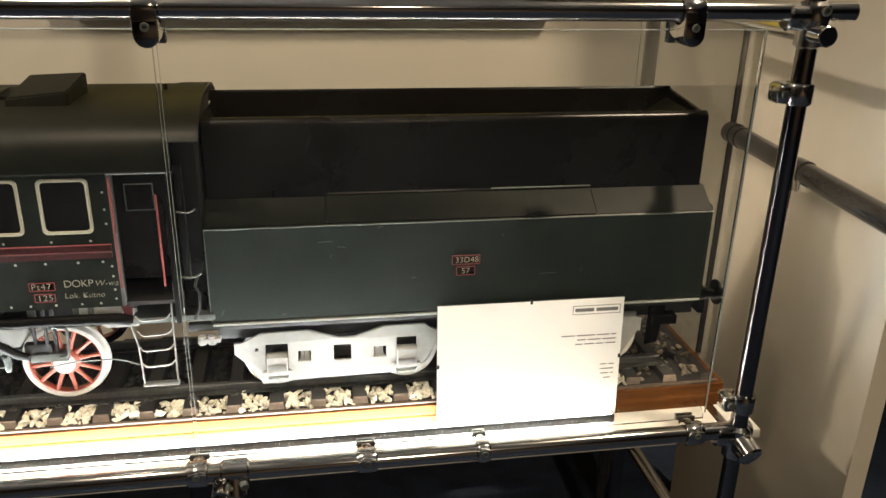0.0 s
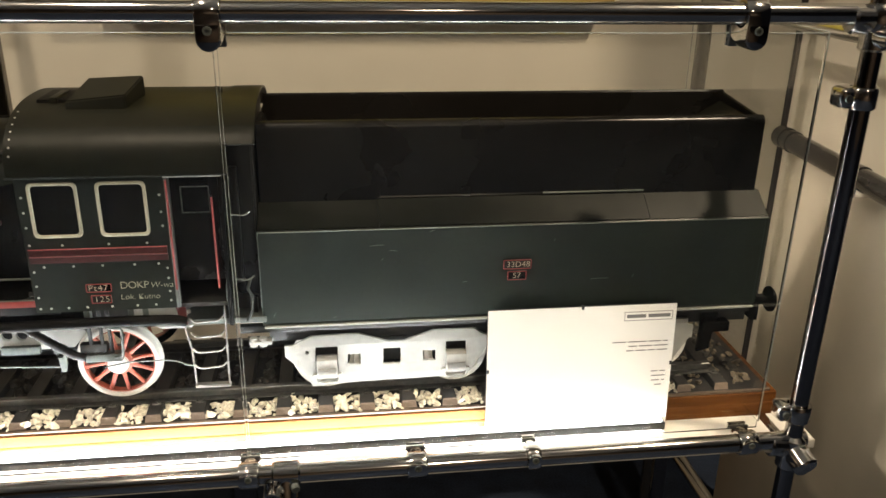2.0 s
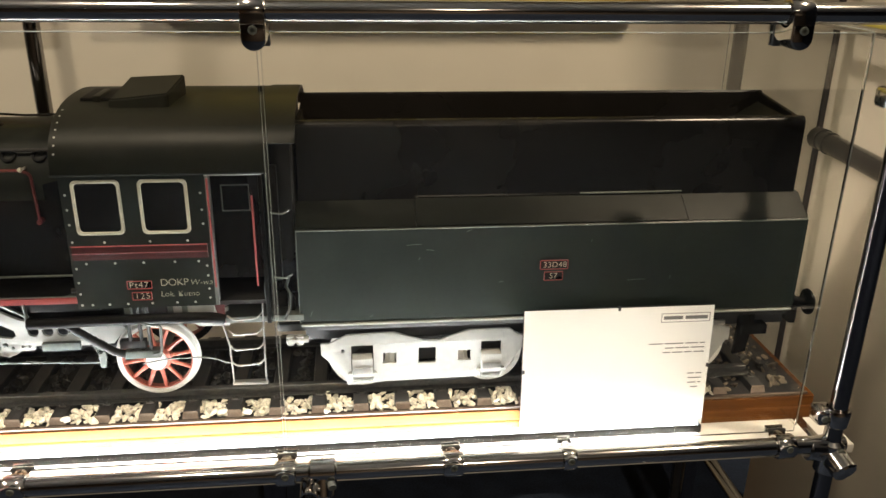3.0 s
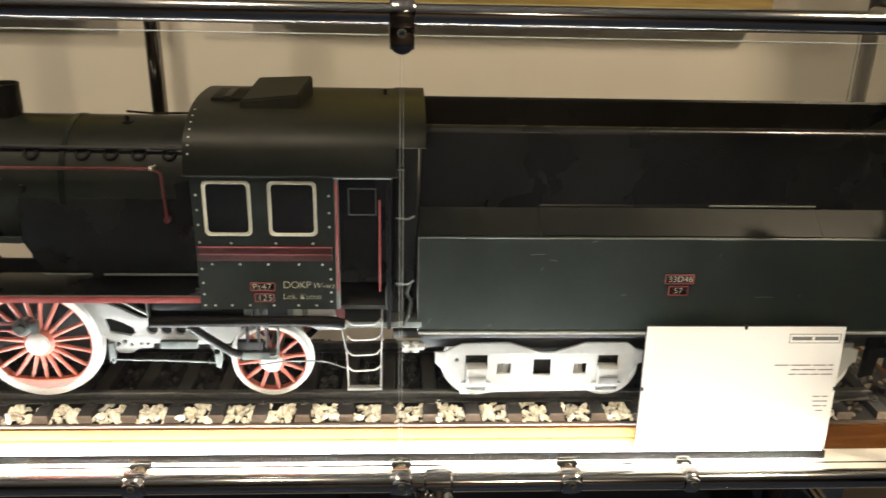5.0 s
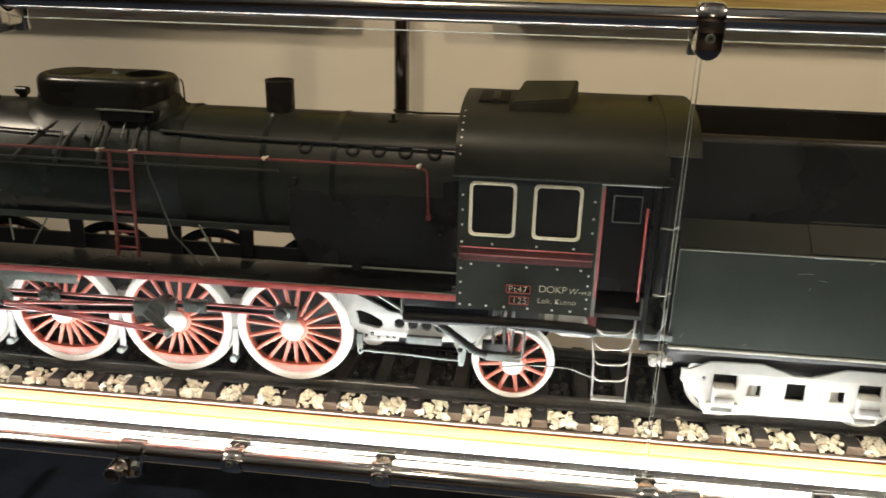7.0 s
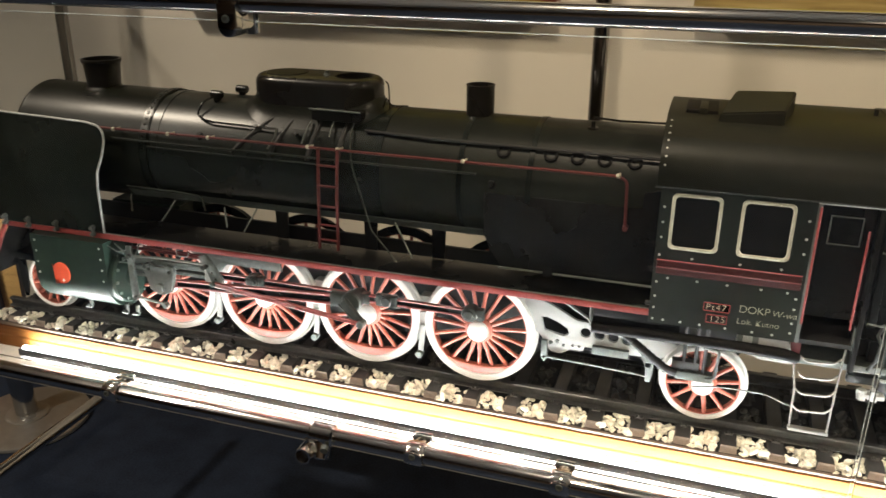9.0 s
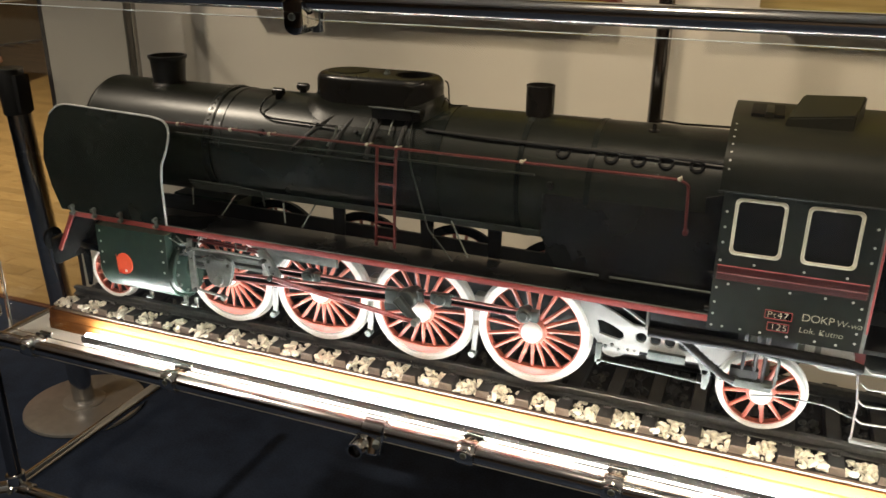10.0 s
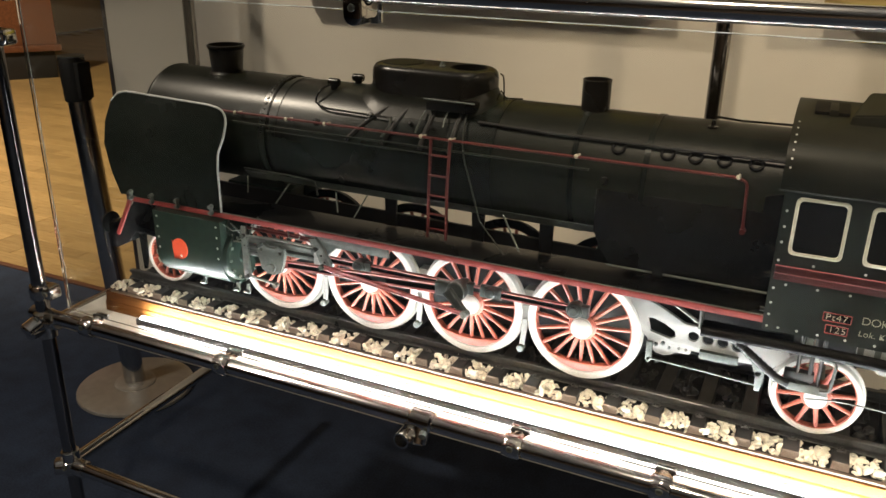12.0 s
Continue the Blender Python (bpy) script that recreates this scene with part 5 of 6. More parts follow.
    if s > 0:
        for x, zt in ((1.3835, 1.020), (1.441, 0.995)):
            part("door_handrail", sweep(B(), [(x, 1.1455, zt), (x, 1.1455, zt - 0.075), (x, 1.1455, 0.862)], 0.0014), M_REDEDGE, loco, "thin red door handrail")
        part("door_lintel", box(B(), C1, CD, 1.148, 1.1535, CZ1 - 0.003, CZ1, 0.0006), M_SILVER, loco)
for x in (C0, CD - 0.004):
    a = [(1.154, CZ0), (2 * YC - 1.154, CZ0), (2 * YC - 1.154, CZ1)] + [(YC + 0.138 * math.cos(radians(t)), CZ1 + 0.078 * math.sin(radians(t))) for t in range(10, 180, 10)] + [(1.154, CZ1)]
    part("cab_end", extrude_x(B(), a, x, x + 0.004), M_BLACK, loco)
part("cab_floor", box(B(), C0, CD, 1.155, 2 * YC - 1.155, CZ0 - 0.002, CZ0 + 0.004), M_MATT, loco)
for x in (1.25, 1.31, 1.33):
    part("floor_bracket", box(B(), x, x + 0.008, 1.158, 1.17, 0.812, CZ0, 0.001), M_STEEL, loco)
part("cab_step_bar", box(B(), 1.315, 1.375, 1.16, 1.165, 0.816, 0.830, 0.001), M_SILVER, loco)


def roof_line(w, h, z0, n=24, a0=0, a1=180):
    """Half of a squashed ring, from the near eave over the top to the far eave."""
    out = []
    for i in range(n + 1):
        a = radians(a0 + (a1 - a0) * i / n)
        c, s = math.cos(a), math.sin(a)
        k = 2 / 2.5
        out.append((YC - w * math.copysign(abs(c) ** k, c), z0 + h * abs(s) ** k))
    return out


roof = part("cab_roof", shell_x(B(), roof_line(0.148, 0.083, CZ1 + 0.001), 1.186, 1.463, 0.003), M_ROOF, loco, "curved dusty black-green cab roof")
part("roof_extension", shell_x(B(), roof_line(0.1495, 0.0845, CZ1 + 0.001, 24, 22, 158), 1.458, 1.502, 0.003), M_ROOF, roof)
part("roof_gutter", rod(B(), (1.184, 1.1445, CZ1 + 0.001), (1.466, 1.1445, CZ1 + 0.001), 0.0013, 8), M_CAB, roof)
me = rivet_mesh(0.0015, M_SILVER)
for k in range(7):
    y, z = roof_line(0.1485, 0.0835, CZ1 + 0.001, 24)[2 + k]
    n = Vector((0, -(0.25 + 0.1 * (7 - k)), 0.3 + 0.12 * k)).normalized()
    place("rivet", me, Matrix.Translation((1.193, y, z)) @ Vector((0, -1, 0)).rotation_difference(n).to_matrix().to_4x4(), roof)
for x in (1.228, 1.423):
    bm = B()
    for dx in (-0.004, 0.004):
        rod(bm, (x + dx, 1.166, 1.064), (x + dx, 1.159, 1.052), 0.0012, 6)
    sweep(bm, bend([(x - 0.004, 1.161, 1.052), (x - 0.004, 1.166, 1.069), (x + 0.004, 1.166, 1.069), (x + 0.004, 1.161, 1.052)], 0.003), 0.0012, 6)
    part("lifting_eye", bm, M_SILVER, roof)
# roof ventilator hood with a sloping front end
bm = B()
vs = [(1.248, 1.212, 1.085), (1.330, 1.212, 1.085), (1.345, 1.27, 1.095), (1.262, 1.27, 1.095), (1.252, 1.212, 1.113), (1.331, 1.212, 1.121), (1.345, 1.27, 1.138), (1.270, 1.27, 1.135)]
vs = [bm.verts.new(v) for v in vs]
for f in ((0, 1, 2, 3), (0, 4, 5, 1), (1, 5, 6, 2), (2, 6, 7, 3), (3, 7, 4, 0), (4, 7, 6, 5)):
    bm.faces.new([vs[i] for i in f])
bmesh.ops.bevel(bm, geom=list(bm.edges), offset=0.002, segments=2, affect="EDGES")
part("roof_ventilator", bm, M_ROOF, roof, "sloped roof ventilator hood")
# solid box: the shade inside an open hatch is put into its black
part("roof_hatch", box(B(), 1.208, 1.250, 1.235, 1.31, 1.100, 1.1115, 0.002), M_DARK, roof, "black box for the shade of an open roof hatch")
part("hatch_frame", box(B(), 1.226, 1.236, 1.232, 1.29, 1.104, 1.1145, 0.001), M_ROOF, roof)
part("roof_bolt", rod(B(), (1.446, 1.285, 1.105), (1.446, 1.285, 1.118), 0.003, 8), M_BLACK, roof)

# cab steps
steps = part("cab_steps", sweep(B(), bend([(1.384, 1.158, 0.806), (1.392, 1.160, 0.760), (1.394, 1.160, 0.697)], 0.01), 0.0014), M_BRIGHT, loco, "bare wire cab steps")
part("side_wire", sweep(B(), bend([(1.444, 1.158, 0.835), (1.442, 1.160, 0.760), (1.441, 1.160, 0.697)], 0.01), 0.0014), M_BRIGHT, steps)
for z in (0.806, 0.782, 0.757, 0.731):
    part("rung", sweep(B(), bend([(1.392, 1.160, z + 0.004), (1.400, 1.158, z - 0.003), (1.434, 1.158, z - 0.001), (1.442, 1.160, z + 0.007)], 0.006), 0.0014), M_BRIGHT, steps)
part("tread", box(B(), 1.392, 1.443, 1.156, 1.165, 0.696, 0.701, 0.001), M_BRIGHT, steps)
part("step_bracket", sheet([(1.376, 0.83), (1.390, 0.835), (1.390, 0.80), (1.380, 0.812)], [], 1.156, 1.159), M_REDDARK, loco)
part("gangway_plate", box(B(), 1.384, 1.50, 1.175, 1.30, 0.79, 0.80, 0.002), M_STEEL, loco)
for x, y0, z0, z1 in ((1.4685, 1.166, 0.86, 1.03), (1.482, 1.19, 0.80, 1.06)):
    part("gangway_post", box(B(), x - 0.005, x + 0.005, y0, y0 + 0.01, z0, z1, 0.001), M_BLACK, loco)
# added dark box, blocks the bright wall behind the gap
part("gangway_filler", box(B(), 1.4565, 1.4935, 1.20, 1.385, 0.802, 1.088, 0.002), M_MATT, loco, "dark box added to close the gap before the tender")
part("gangway_door", box(B(), 1.459, 1.492, 1.186, 1.189, 0.83, 1.06, 0.001), M_BLACK, loco)
for z in (0.965, 0.868):
    part("gangway_handle", sweep(B(), bend([(1.462, 1.160, z), (1.480, 1.160, z - 0.002), (1.488, 1.165, z + 0.002)], 0.004), 0.0014), M_STEEL, loco)
part("gangway_hose", sweep(B(), [(1.483, 1.162, 0.868), (1.478, 1.162, 0.852), (1.484, 1.160, 0.84), (1.481, 1.162, 0.815), (1.474, 1.163, 0.80)], 0.0022), M_DSTEEL, loco)
bm = box(B(), 1.448, 1.455, 1.155, 1.163, 0.828, 0.862, 0.001)
part("step_block", bm, M_STEEL, loco)

# ---- tender body ----
T0, T1 = 1.494, 2.268
YL, YU = 1.178, 1.222
ZB, ZS, ZU, ZT = 0.780, 0.930, 0.961, 1.079
mir = lambda pts: pts + [(2 * YC - y + 0.012, z) for y, z in pts[::-1]]
low = mir([(YL + 0.006, ZB), (YL, ZB + 0.006), (YL, ZS - 0.001), (YL + 0.002, ZS + 0.001), (YU, ZU)])
body = part("tank", extrude_x(B(), low, T0, T1), M_TENDER, tender, "dark green tender tank side with scuffs", smooth=20)
T1U = T1 - 0.008
YFAR = 2 * YC - YU + 0.012
# coal bunker walls, open at the top
bm = B()
extrude_x(bm, [(YU, ZU - 0.002), (YU, ZT - 0.011), *[(YU + 0.011 - 0.011 * math.cos(radians(15 * i)), ZT - 0.011 + 0.011 * math.sin(radians(15 * i))) for i in range(1, 7)], (YU + 0.014, ZT - 0.001), (YU + 0.014, ZT - 0.03), (YU + 0.005, ZT - 0.06), (YU + 0.005, ZU - 0.002)], T0 + 0.004, T1U)
part("bunker_wall", bm, M_BLACK, tender)
bm = B()
extrude_x(bm, [(YFAR, ZU - 0.002), (YFAR, ZT + 0.010), (YFAR - 0.003, ZT + 0.013), (YFAR - 0.006, ZT + 0.010), (YFAR - 0.006, ZU - 0.002)], T0 + 0.004, T1U)
part("bunker_wall", bm, M_BLACK, tender)
bm = B()
vs = [(T1U, YU + 0.001, ZT - 0.006), (T1U, YFAR, ZT + 0.010), (T1U, YFAR, ZU), (T1U, YU + 0.001, ZU), (T1U - 0.006, YU + 0.001, ZT - 0.006), (T1U - 0.006, YFAR, ZT + 0.010), (T1U - 0.006, YFAR, ZU), (T1U - 0.006, YU + 0.001, ZU)]
vs = [bm.verts.new(v) for v in vs]
for f in ((0, 1, 2, 3), (4, 7, 6, 5), (0, 4, 5, 1), (1, 5, 6, 2), (2, 6, 7, 3), (3, 7, 4, 0)):
    bm.faces.new([vs[i] for i in f])
part("bunker_end", bm, M_BLACK, tender)
bm = B()
vs = [(T1U - 0.006, YU + 0.01, ZT - 0.012), (T1U - 0.006, YFAR - 0.006, ZT - 0.006), (T1U - 0.16, YFAR - 0.006, ZU + 0.02), (T1U - 0.16, YU + 0.01, ZU + 0.02)]
lowv = [bm.verts.new((x, y, z - 0.003)) for x, y, z in vs]
vs = [bm.verts.new(v) for v in vs]
bm.faces.new(vs)
bm.faces.new(lowv[::-1])
for i in range(4):
    bm.faces.new((vs[i], lowv[i], lowv[(i + 1) % 4], vs[(i + 1) % 4]))
part("coal_chute", bm, M_ROOF, tender, "sloping dusty coal chute plate")
part("bunker_floor", box(B(), T0 + 0.005, T1U - 0.01, YU + 0.005, YFAR - 0.006, ZU, ZU + 0.012), M_MATT, tender)
part("bunker_front", box(B(), T0 + 0.004, T0 + 0.010, YU + 0.001, YFAR - 0.001, ZU, ZT - 0.004), M_BLACK, tender)
# filler cover along the sloping shoulder; end plates added to hide a bright reflection
sl = Vector((YU - YL, ZU - ZS)).normalized()
nv = Vector((-sl.y, sl.x))
for x0, x1, lift in ((T0 + 0.001, 1.6665, 0.0012), (1.668, 2.076, 0.0025), (2.0775, T1 - 0.001, 0.0012)):
    bm = B()
    p, q = Vector((YL + 0.003, ZS + 0.002)), Vector((YU - 0.002, ZU))
    extrude_x(bm, [tuple(p + nv * 0.0), tuple(p + nv * lift), tuple(q + nv * lift), tuple(q)], x0, x1)
    cover = part("shoulder_cover", bm, M_CLAD, tender)
    if lift < 0.002:
        continue
    part("cover_hinge", rod(B(), (x0, YU - 0.001, ZU + 0.004), (x1, YU - 0.001, ZU + 0.004), 0.0022, 8), M_BLACK, cover)
    part("cover_rail", rod(B(), (x0 + 0.25, YU - 0.004, ZU + 0.0055), (x1, YU - 0.004, ZU + 0.0055), 0.0016, 8), M_STEEL, cover)
part("tank_edge", rod(B(), (T0, YL - 0.0002, ZS), (T1, YL - 0.0002, ZS), 0.0010, 8), M_STEEL, tender, "worn bare metal edge")
part("tank_edge", rod(B(), (T0 + 0.0005, YL + 0.0006, ZB + 0.004), (T0 + 0.0005, YL + 0.0006, ZS), 0.0009, 8), M_STEEL, tender)
part("tank_bottom_lip", box(B(), T0 + 0.002, T1 - 0.002, YL - 0.0008, YL + 0.006, ZB - 0.002, ZB + 0.0012, 0.0008), M_SILVER, tender, "bright lower tank lip")
part("sole_bar", box(B(), 1.458, T1 + 0.004, 1.192, 1.204, 0.764, ZB - 0.004, 0.002), M_MATT, tender)
part("sole_bar", box(B(), 1.458, T1 + 0.004, 2 * YC - 1.190, 2 * YC - 1.176, 0.764, ZB - 0.004, 0.002), M_MATT, tender)
part("underframe", box(B(), 1.50, T1, 1.20, 2 * YC - 1.20, 0.745, ZB - 0.004, 0.002), M_MATT, tender)
bm = B()
for x in (1.478, 1.492):
    rod(bm, (x, 1.182, 0.762), (x, 1.182, 0.748), 0.006, 10)
box(bm, 1.472, 1.505, 1.176, 1.19, 0.752, 0.758, 0.001)
part("pipe_union", bm, M_SILVER, tender)
for (x0, z0, w, h, words, tx) in ((1.853, 0.8605, 0.043, 0.0150, "33D48", 1.8575), (1.860, 0.8425, 0.029, 0.0145, "57", 1.8675)):
    pl = part("number_plate", sheet(round_loop(x0, x0 + w, z0, z0 + h, 0.001), [], YL - 0.0012, YL), M_BLACK, tender)
    part("plate_border", sheet(round_loop(x0, x0 + w, z0, z0 + h, 0.001), [round_loop(x0 + 0.0011, x0 + w - 0.0011, z0 + 0.0011, z0 + h - 0.0011, 0.0006)], YL - 0.0020, YL - 0.0012), M_REDEDGE, pl, "red painted border")
    lettering(words, tx, YL - 0.0016, z0 + 0.0034, 0.0128, M_TRIM, pl, spacing=1.05)


for x, z, w, a in ((1.664, 0.905, 0.022, 3), (1.688, 0.896, 0.012, -8), (1.672, 0.883, 0.006, 60), (1.795, 0.842, 0.007, 10), (2.058, 0.842, 0.006, 70), (2.005, 0.839, 0.028, 1), (1.745, 0.925, 0.009, 20), (1.512, 0.800, 0.010, 65), (1.60, 0.792, 0.006, 30), (1.93, 0.905, 0.005, 80)):
    c, d = math.cos(radians(a)) * w / 2, math.sin(radians(a)) * w / 2
    part("scratch", sweep(B(), [(x - c, YL + 0.0002, z - d), (x, YL + 0.0001, z + 0.0006), (x + c, YL + 0.0002, z + d)], 0.00045, 5), M_STEEL, body, "small bare scratch")


def bogie(x0):
    """A plate-frame tender bogie: side plates with windows, axleboxes, wheels and axles."""
    o = []
    x = lambda a: x0 + a
    side = [(x(0), 0.722), (x(0), 0.741), (x(0.012), 0.741), (x(0.040), 0.755), (x(0.112), 0.757), (x(0.158), 0.741), (x(0.182), 0.741), (x(0.228), 0.757), (x(0.292), 0.757), (x(0.305), 0.747), (x(0.317), 0.744), (x(0.317), 0.722), (x(0.312), 0.722), (x(0.288), 0.683), (x(0.246), 0.674), (x(0.10), 0.672), (x(0.05), 0.668), (x(0.040), 0.668), (x(0.030), 0.690), (x(0.006), 0.716)]
    holes = [round_loop(x(0.150), x(0.177), 0.702, 0.729, 0.001, 2), round_loop(x(0.095), x(0.115), 0.704, 0.722, 0.001, 2), round_loop(x(0.212), x(0.232), 0.704, 0.722, 0.001, 2), circle(x(0.033), 0.728, 0.003, 10)]
    holes += [round_loop(x(0.046), x(0.080), 0.690, 0.736, 0.001, 2), round_loop(x(0.248), x(0.280), 0.690, 0.736, 0.001, 2)]
    b = part("bogie", sheet(side, holes, 1.190, 1.195, 0.0008), M_SILVER, tender, "silver grey bogie side frame with square windows")
    part("far_side_frame", sheet(side, holes, 2 * YC - 1.195, 2 * YC - 1.190, 0.0008), M_SILVER, b)
    part("bolster", box(B(), x(0.13), x(0.19), 1.205, 2 * YC - 1.205, 0.700, 0.742, 0.003), M_MATT, b)
    for cx in (0.063, 0.264):
        for s in (1, -1):
            y = 1.190 if s > 0 else 2 * YC - 1.190
            bm = B()
            w = sorted((y - s * 0.010, y + s * 0.012))
            box(bm, x(cx - 0.016), x(cx + 0.016), w[0], w[1], 0.687, 0.718, 0.003)
            part("axlebox", bm, M_SILVER, b)
            part("axlebox_lid", box(B(), x(cx - 0.014), x(cx + 0.014), w[0] - 0.0025 if s > 0 else w[1], w[0] if s > 0 else w[1] + 0.0025, 0.690, 0.704, 0.001), M_BRIGHT, b)
            bm = B()
            for dx in (-0.019, 0.019):
                rod(bm, (x(cx + dx), y - s * 0.006, 0.688), (x(cx + dx), y + s * 0.004, 0.688), 0.004, 8)
            sweep(bm, bend([(x(cx - 0.019), y - s * 0.003, 0.688), (x(cx - 0.016), y - s * 0.003, 0.676), (x(cx + 0.016), y - s * 0.003, 0.676), (x(cx + 0.019), y - s * 0.003, 0.688)], 0.004), 0.0025)
            part("keep_strap", bm, M_SILVER, b)
            bm = B()
            lathe(bm, (x(cx), 1.201 if s > 0 else 2 * YC - 1.201, 0.7105), (0, -s, 0), [(-0.015, 0.036), (-0.015, 0.0535), (-0.012, 0.0535), (-0.011, 0.050), (0, 0.0495), (0, 0.0425), (-0.004, 0.041), (-0.004, 0.036), (-0.015, 0.036)], 40)
            part("tyre", bm, M_WHITE, b, "white painted tyre")
            bm = lathe(B(), (x(cx), 1.207 if s > 0 else 2 * YC - 1.207, 0.7105), (0, -s, 0), [(-0.006, 0), (-0.006, 0.038), (0.0, 0.038), (0.0, 0.012), (0.003, 0.010), (0.003, 0)], 32)
            part("wheel_disc", bm, M_MATT, b)
        part("axle", rod(B(), (x(cx), 1.21, 0.7105), (x(cx), 2 * YC - 1.21, 0.7105), 0.008, 14), M_STEEL, b)
    return b


bogie(1.522)
bogie(1.858)
# rear of the tender
part("buffer_beam", box(B(), T1 + 0.001, T1 + 0.012, 1.182, 2 * YC - 1.17, 0.752, 0.796, 0.002), M_BLACK, tender)
for y in (1.208, 2 * YC - 1.196):
    bm = B()
    lathe(bm, (T1 + 0.010, y, 0.777), (1, 0, 0), [(0, 0.014), (0.005, 0.013), (0.008, 0.0095), (0.020, 0.009), (0.020, 0.006), (0.030, 0.006), (0.031, 0.021), (0.0335, 0.0215), (0.036, 0.019), (0.0375, 0)], 28)
    part("buffer", bm, M_BLACK, tender)
part("rear_step", box(B(), 2.190, 2.232, 1.180, 1.20, 0.735, 0.752, 0.002), M_BLACK, tender)
part("rear_hanger", sheet([(2.188, 0.765), (2.214, 0.765), (2.206, 0.700), (2.186, 0.695)], [], 1.19, 1.196), M_BLACK, tender)
part("lamp_bracket", box(B(), 2.140, 2.162, 1.184, 1.190, 0.752, 0.760, 0.001), M_BRIGHT, tender)
part("rear_handrail", sweep(B(), bend([(T1U, 1.25, 1.035), (T1U + 0.010, 1.25, 1.035), (T1U + 0.010, 1.25, 0.985), (T1U, 1.25, 0.985)], 0.004), 0.002), M_BLACK, tender)
lad = part("rear_ladder", sweep(B(), [(T1 + 0.008, 1.205, 0.925), (T1 + 0.008, 1.205, 0.80)], 0.0018), M_BLACK, tender)
part("stile", sweep(B(), [(T1 + 0.008, 1.235, 0.925), (T1 + 0.008, 1.235, 0.80)], 0.0018), M_BLACK, lad)
for z in (0.91, 0.885, 0.86, 0.835, 0.81):
    part("rung", rod(B(), (T1 + 0.008, 1.205, z), (T1 + 0.008, 1.235, z), 0.0014, 6), M_BLACK, lad)
bm = B()
bmesh.ops.create_icosphere(bm, subdivisions=2, radius=0.010, matrix=pose(T1 + 0.006, 1.21, 0.925))
part("rear_lamp", bm, M_BLACK, tender)

# ---- sign ----
sign = thing("information_sign", (1.977, 1.12, TABLE), "white printed information sheet in clip frame leaning on the board", "sign")
S0, S1 = 1.828, 2.126


def on_sheet(u, v, lift):
    """A place on the leaning sheet: u along it, v up it."""
    return Vector((S0 + u, 1.1425 + (v / 0.212) * 0.0130 - lift, TABLE + 0.002 + v))


def leaf(u0, u1, v0, v1, l0, l1):
    bm = B()
    vs = [bm.verts.new(on_sheet(u, v, k)) for u in (u0, u1) for k in (l0, l1) for v in (v0, v1)]
    for f in ((0, 1, 3, 2), (4, 6, 7, 5), (0, 4, 5, 1), (2, 3, 7, 6), (0, 2, 6, 4), (1, 5, 7, 3)):
        bm.faces.new([vs[i] for i in f])
    return bm


part("backing", leaf(0, 0.298, 0, 0.211, -0.003, 0.0), M_PLASTIC, sign)
paper = part("paper", leaf(0.0005, 0.2975, 0.0005, 0.2105, 0.0003, 0.001), M_PAPER, sign, "white printed paper")
for u, v in ((0.147, 0.2095), (0.296, 0.110), (0.002, 0.110)):
    part("clip", leaf(u - 0.002, u + 0.002, v - 0.003, v + 0.003, -0.004, 0.002), M_PLASTIC, sign)
bm = B()
for u0, u1, v0, v1 in ((0.214, 0.292, 0.1985, 0.1995), (0.214, 0.292, 0.1845, 0.1855), (0.214, 0.2150, 0.1845, 0.1995), (0.291, 0.292, 0.1845, 0.1995)):
    b2 = leaf(u0, u1, v0, v1, 0.0012, 0.0014)
    me = bpy.data.meshes.new("t")
    b2.to_mesh(me)
    b2.free()
    bm.from_mesh(me)
part("logo_box", bm, M_INK, sign, "thin rectangular logo outline")
for u0, u1 in ((0.218, 0.2485), (0.2525, 0.288)):
    part("logo_bar", leaf(u0, u1, 0.1892, 0.1948, 0.0012, 0.0014), M_INK, sign)
rnd = random.Random(11)
for v, start in ((0.148, 0.196), (0.1405, 0.222), (0.133, 0.218), (0.096, 0.262), (0.088, 0.262), (0.080, 0.264), (0.072, 0.270)):
    u = start + rnd.uniform(0, 0.004)
    while u < 0.286:
        w = min(rnd.uniform(0.010, 0.032), 0.288 - u)
        part("text_bar", leaf(u, u + w, v, v + 0.0018, 0.0012, 0.0014), M_INK, sign)
        u += w + 0.003

# ---- stanchion ----
st = thing("barrier_post", (-0.606, 1.703, FLOOR), "chrome barrier post with black belt head on round base", "barrier post")
SX, SY, LEAN = -0.602, 1.703, -0.066
part("base", lathe(B(), (SX, SY, FLOOR), (0, 0, 1), [(0, 0), (0, 0.172), (0.004, 0.176), (0.012, 0.175), (0.016, 0.168), (0.024, 0.060), (0.024, 0)], 56), M_BASE, st, "satin round metal base")
part("collar", lathe(B(), (SX, SY, FLOOR + 0.023), (0, 0, 1), [(0, 0.062), (0.003, 0.062), (0.006, 0.056), (0.008, 0.030), (0.008, 0)], 40), M_BASE, st)
part("pole", rod(B(), (SX, SY, FLOOR + 0.02), (SX + LEAN * 0.95, SY, 0.925), 0.0315, 32), M_CHROME, st, "polished pole")
part("head", lathe(B(), (SX + LEAN * 0.9, SY, 0.86), (LEAN, 0, 1), [(0, 0.032), (0, 0.034), (0.003, 0.0355), (0.115, 0.0355), (0.119, 0.034), (0.120, 0.028), (0.120, 0)], 36), M_MATT, st, "black belt cassette head")
part("belt_slot", box(B(), SX + LEAN + 0.028, SX + LEAN + 0.045, SY - 0.022, SY + 0.022, 0.868, 0.968, 0.004), M_MATT, st)
part("head_cap", rod(B(), (SX + LEAN, SY, 0.980), (SX + LEAN, SY, 0.984), 0.036, 32, bevel=0.001), M_STEEL, st)

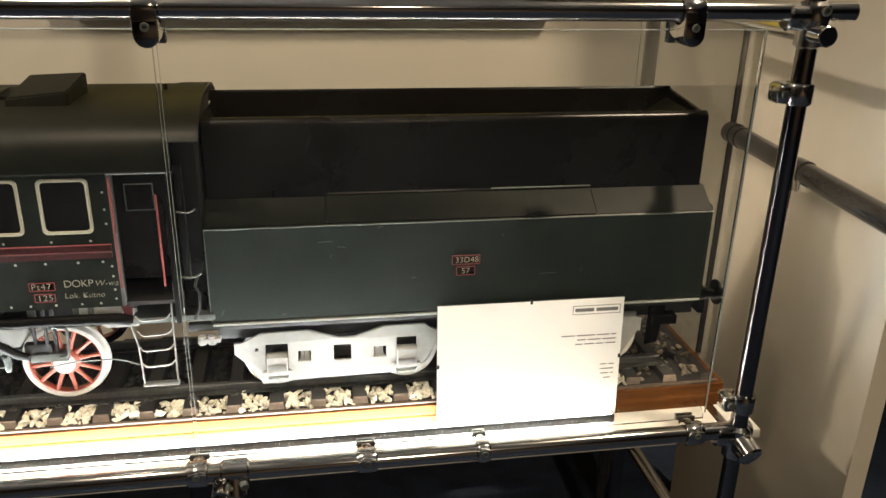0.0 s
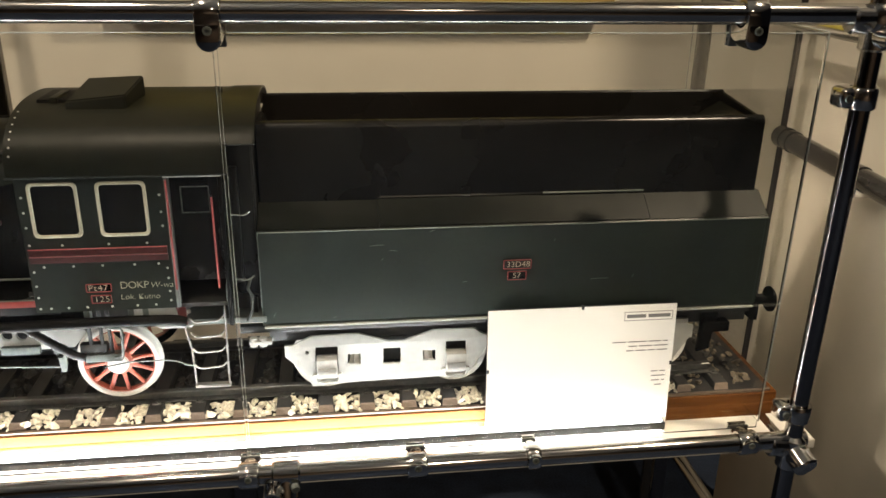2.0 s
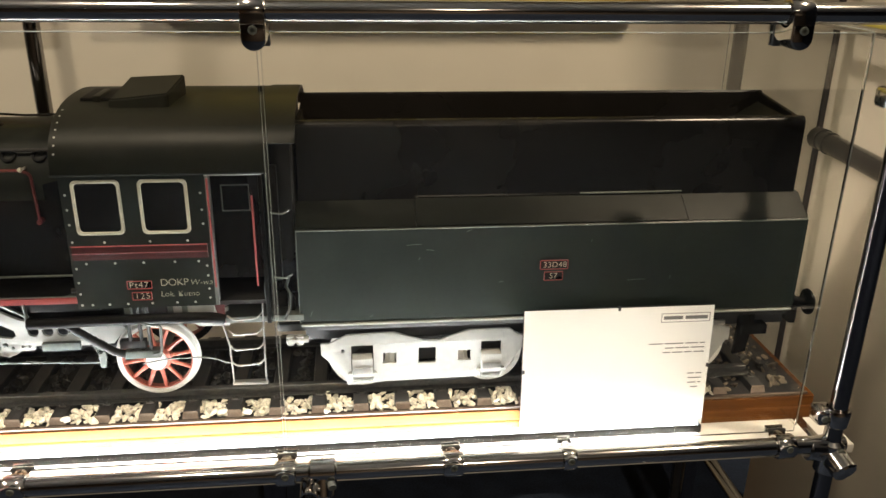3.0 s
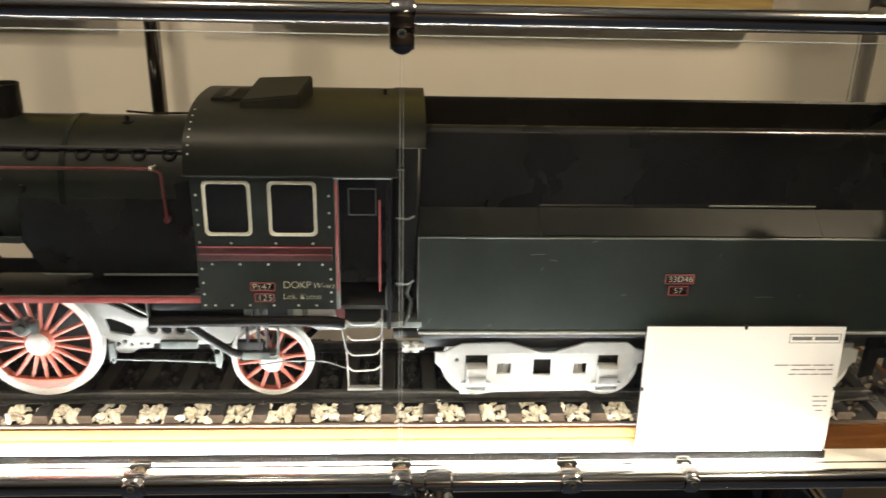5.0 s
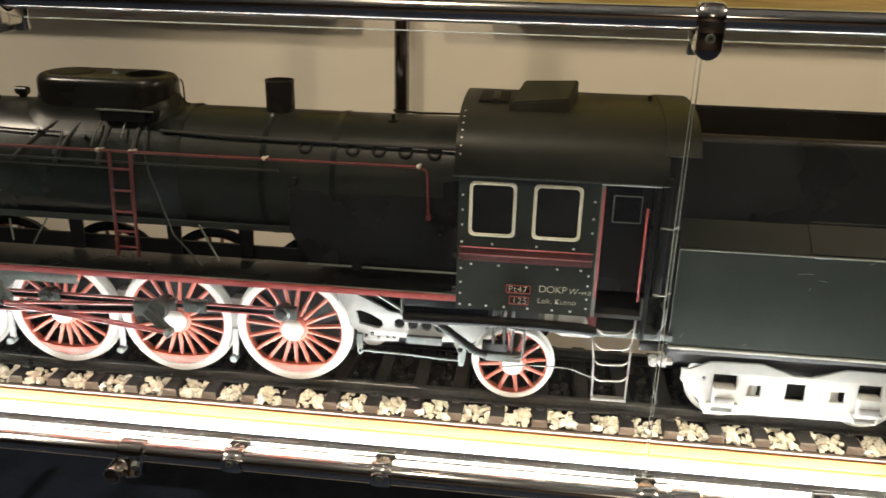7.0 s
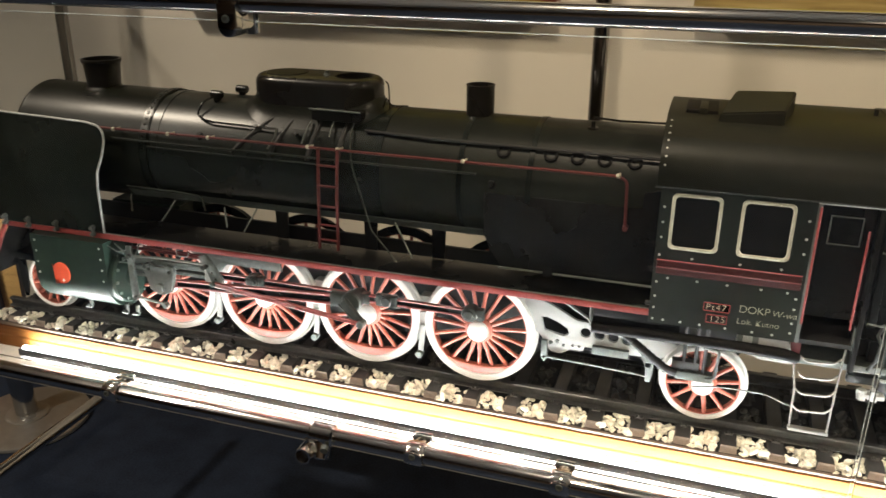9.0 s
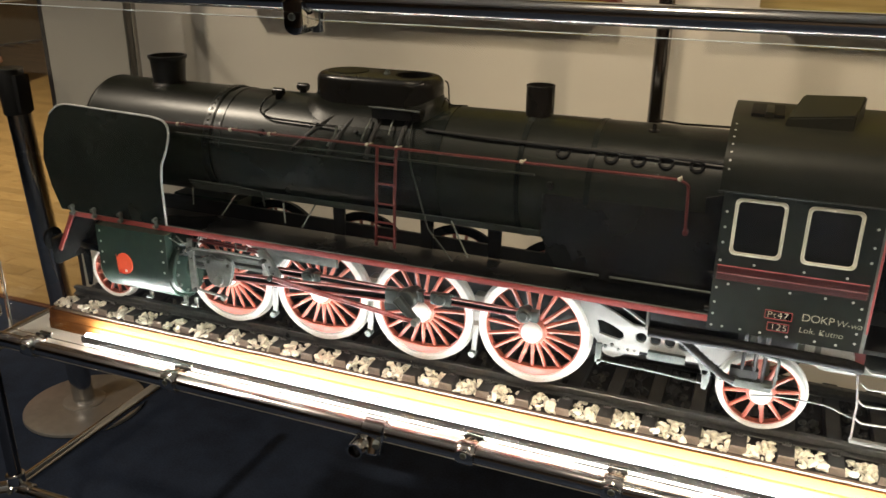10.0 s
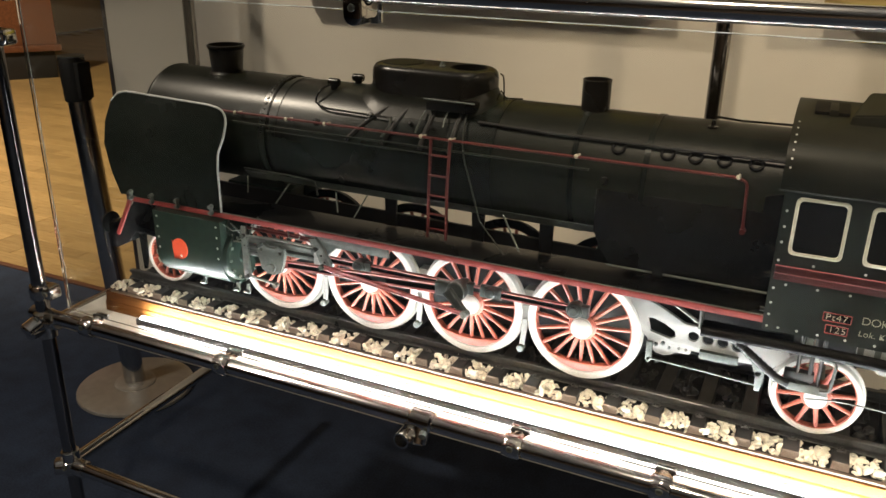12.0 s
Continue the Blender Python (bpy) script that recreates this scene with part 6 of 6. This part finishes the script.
# ---- pictures on the partition ----
def picture(x0, x1, z0, z1, mat, label):
    p = thing("framed_picture", ((x0 + x1) / 2, WALL_Y, z0), label, "picture")
    w = 0.03
    bm = sheet([(x0, z0), (x1, z0), (x1, z1), (x0, z1)], [[(x0 + w, z0 + w), (x1 - w, z0 + w), (x1 - w, z1 - w), (x0 + w, z1 - w)]], WALL_Y - 0.050, WALL_Y - 0.001, 0.003)
    part("frame", bm, mat, p)
    part("print", box(B(), x0 + w, x1 - w, WALL_Y - 0.012, WALL_Y - 0.008, z0 + w, z1 - w), M_PICTURE, p)


picture(0.13, 0.952, 1.203, 1.72, M_REDFRAME, "picture in a red-brown wooden frame on cream partition")
picture(1.190, 2.14, 1.207, 1.72, M_GILT, "picture in a gilt wooden frame on cream partition")

# ---- hall beyond: cabinet, rug, parquet ----
cab = thing("wooden_cabinet", (-5.25, 5.75, FLOOR), "large brown wooden cabinet with base moulding on dark plinth", "cabinet")


def turned(bm):
    bmesh.ops.transform(bm, matrix=pose(-5.25, 5.55, 0, 0, 0, 52), verts=bm.verts)
    return bm


# the shadow gap below the moulding is put into the plinth's black
part("plinth", turned(box(B(), -2.2, -0.06, 0.06, 1.1, FLOOR, 0.20, 0.005)), M_MATT, cab, "recessed plinth, black for the shade under the moulding")
part("body", turned(box(B(), -2.25, -0.03, 0.03, 1.15, 0.26, 1.5, 0.01)), M_BROWN, cab)
part("moulding", turned(box(B(), -2.28, 0.0, 0.0, 1.18, 0.20, 0.26, 0.015)), M_BROWN, cab, "projecting base moulding")
tagged(part("red_rug", box(B(), -4.8, -3.7, 5.65, 7.2, FLOOR, FLOOR + 0.012, 0.003), M_REDRUG), "small red rug on the parquet floor", "rug")
tagged(part("floor_threshold", box(B(), -8, 4.9, 2.19, 2.215, FLOOR - 0.01, FLOOR + 0.006, 0.002), M_BROWN), "brown wooden threshold strip between carpet and parquet", "threshold", kind="structure")
parquet = tagged(part("floor_parquet", box(B(), -8, 4.9, 2.2, 8.9, FLOOR - 0.1, FLOOR - 0.012), M_BROWN), "honey-coloured oak parquet floor", "floor", kind="structure")
PL, PW = 0.48, 0.085
plank = mesh_of(box(B(), 0.001, PL - 0.001, 0.0008, PW - 0.0008, -0.012, 0, 0.0012, 1), "plank", M_PARQ)
rest_v, rest_f = [], []
count = 0
for r in range(78):
    y = 2.22 + r * PW
    shift = (r * 0.37) % 1 * PL
    for c in range(27):
        x = -8 + c * PL - shift
        if x < -8.0 or x + PL > 4.8:
            continue
        mid = -1.25 - (y - 2.2) * 1.12
        if abs(x + PL / 2 - mid) < 0.62 and y < 5.8 and count < 300:
            place("plank", plank, pose(x, y, FLOOR), parquet)
            count += 1
        else:
            b = len(rest_v)
            rest_v += [(x + i, y + j, FLOOR + k) for i in (0.001, PL - 0.001) for j in (0.0008, PW - 0.0008) for k in (-0.012, 0)]
            rest_f += [tuple(b + i for i in f) for f in ((0, 1, 3, 2), (4, 6, 7, 5), (0, 4, 5, 1), (2, 3, 7, 6), (0, 2, 6, 4), (1, 5, 7, 3))]
me = bpy.data.meshes.new("parquet_field")
me.from_pydata(rest_v, [], rest_f)
me.materials.append(M_PARQ)
tagged(place("parquet_field", me, Matrix(), parquet, "oak parquet planks"), kind="stuff")
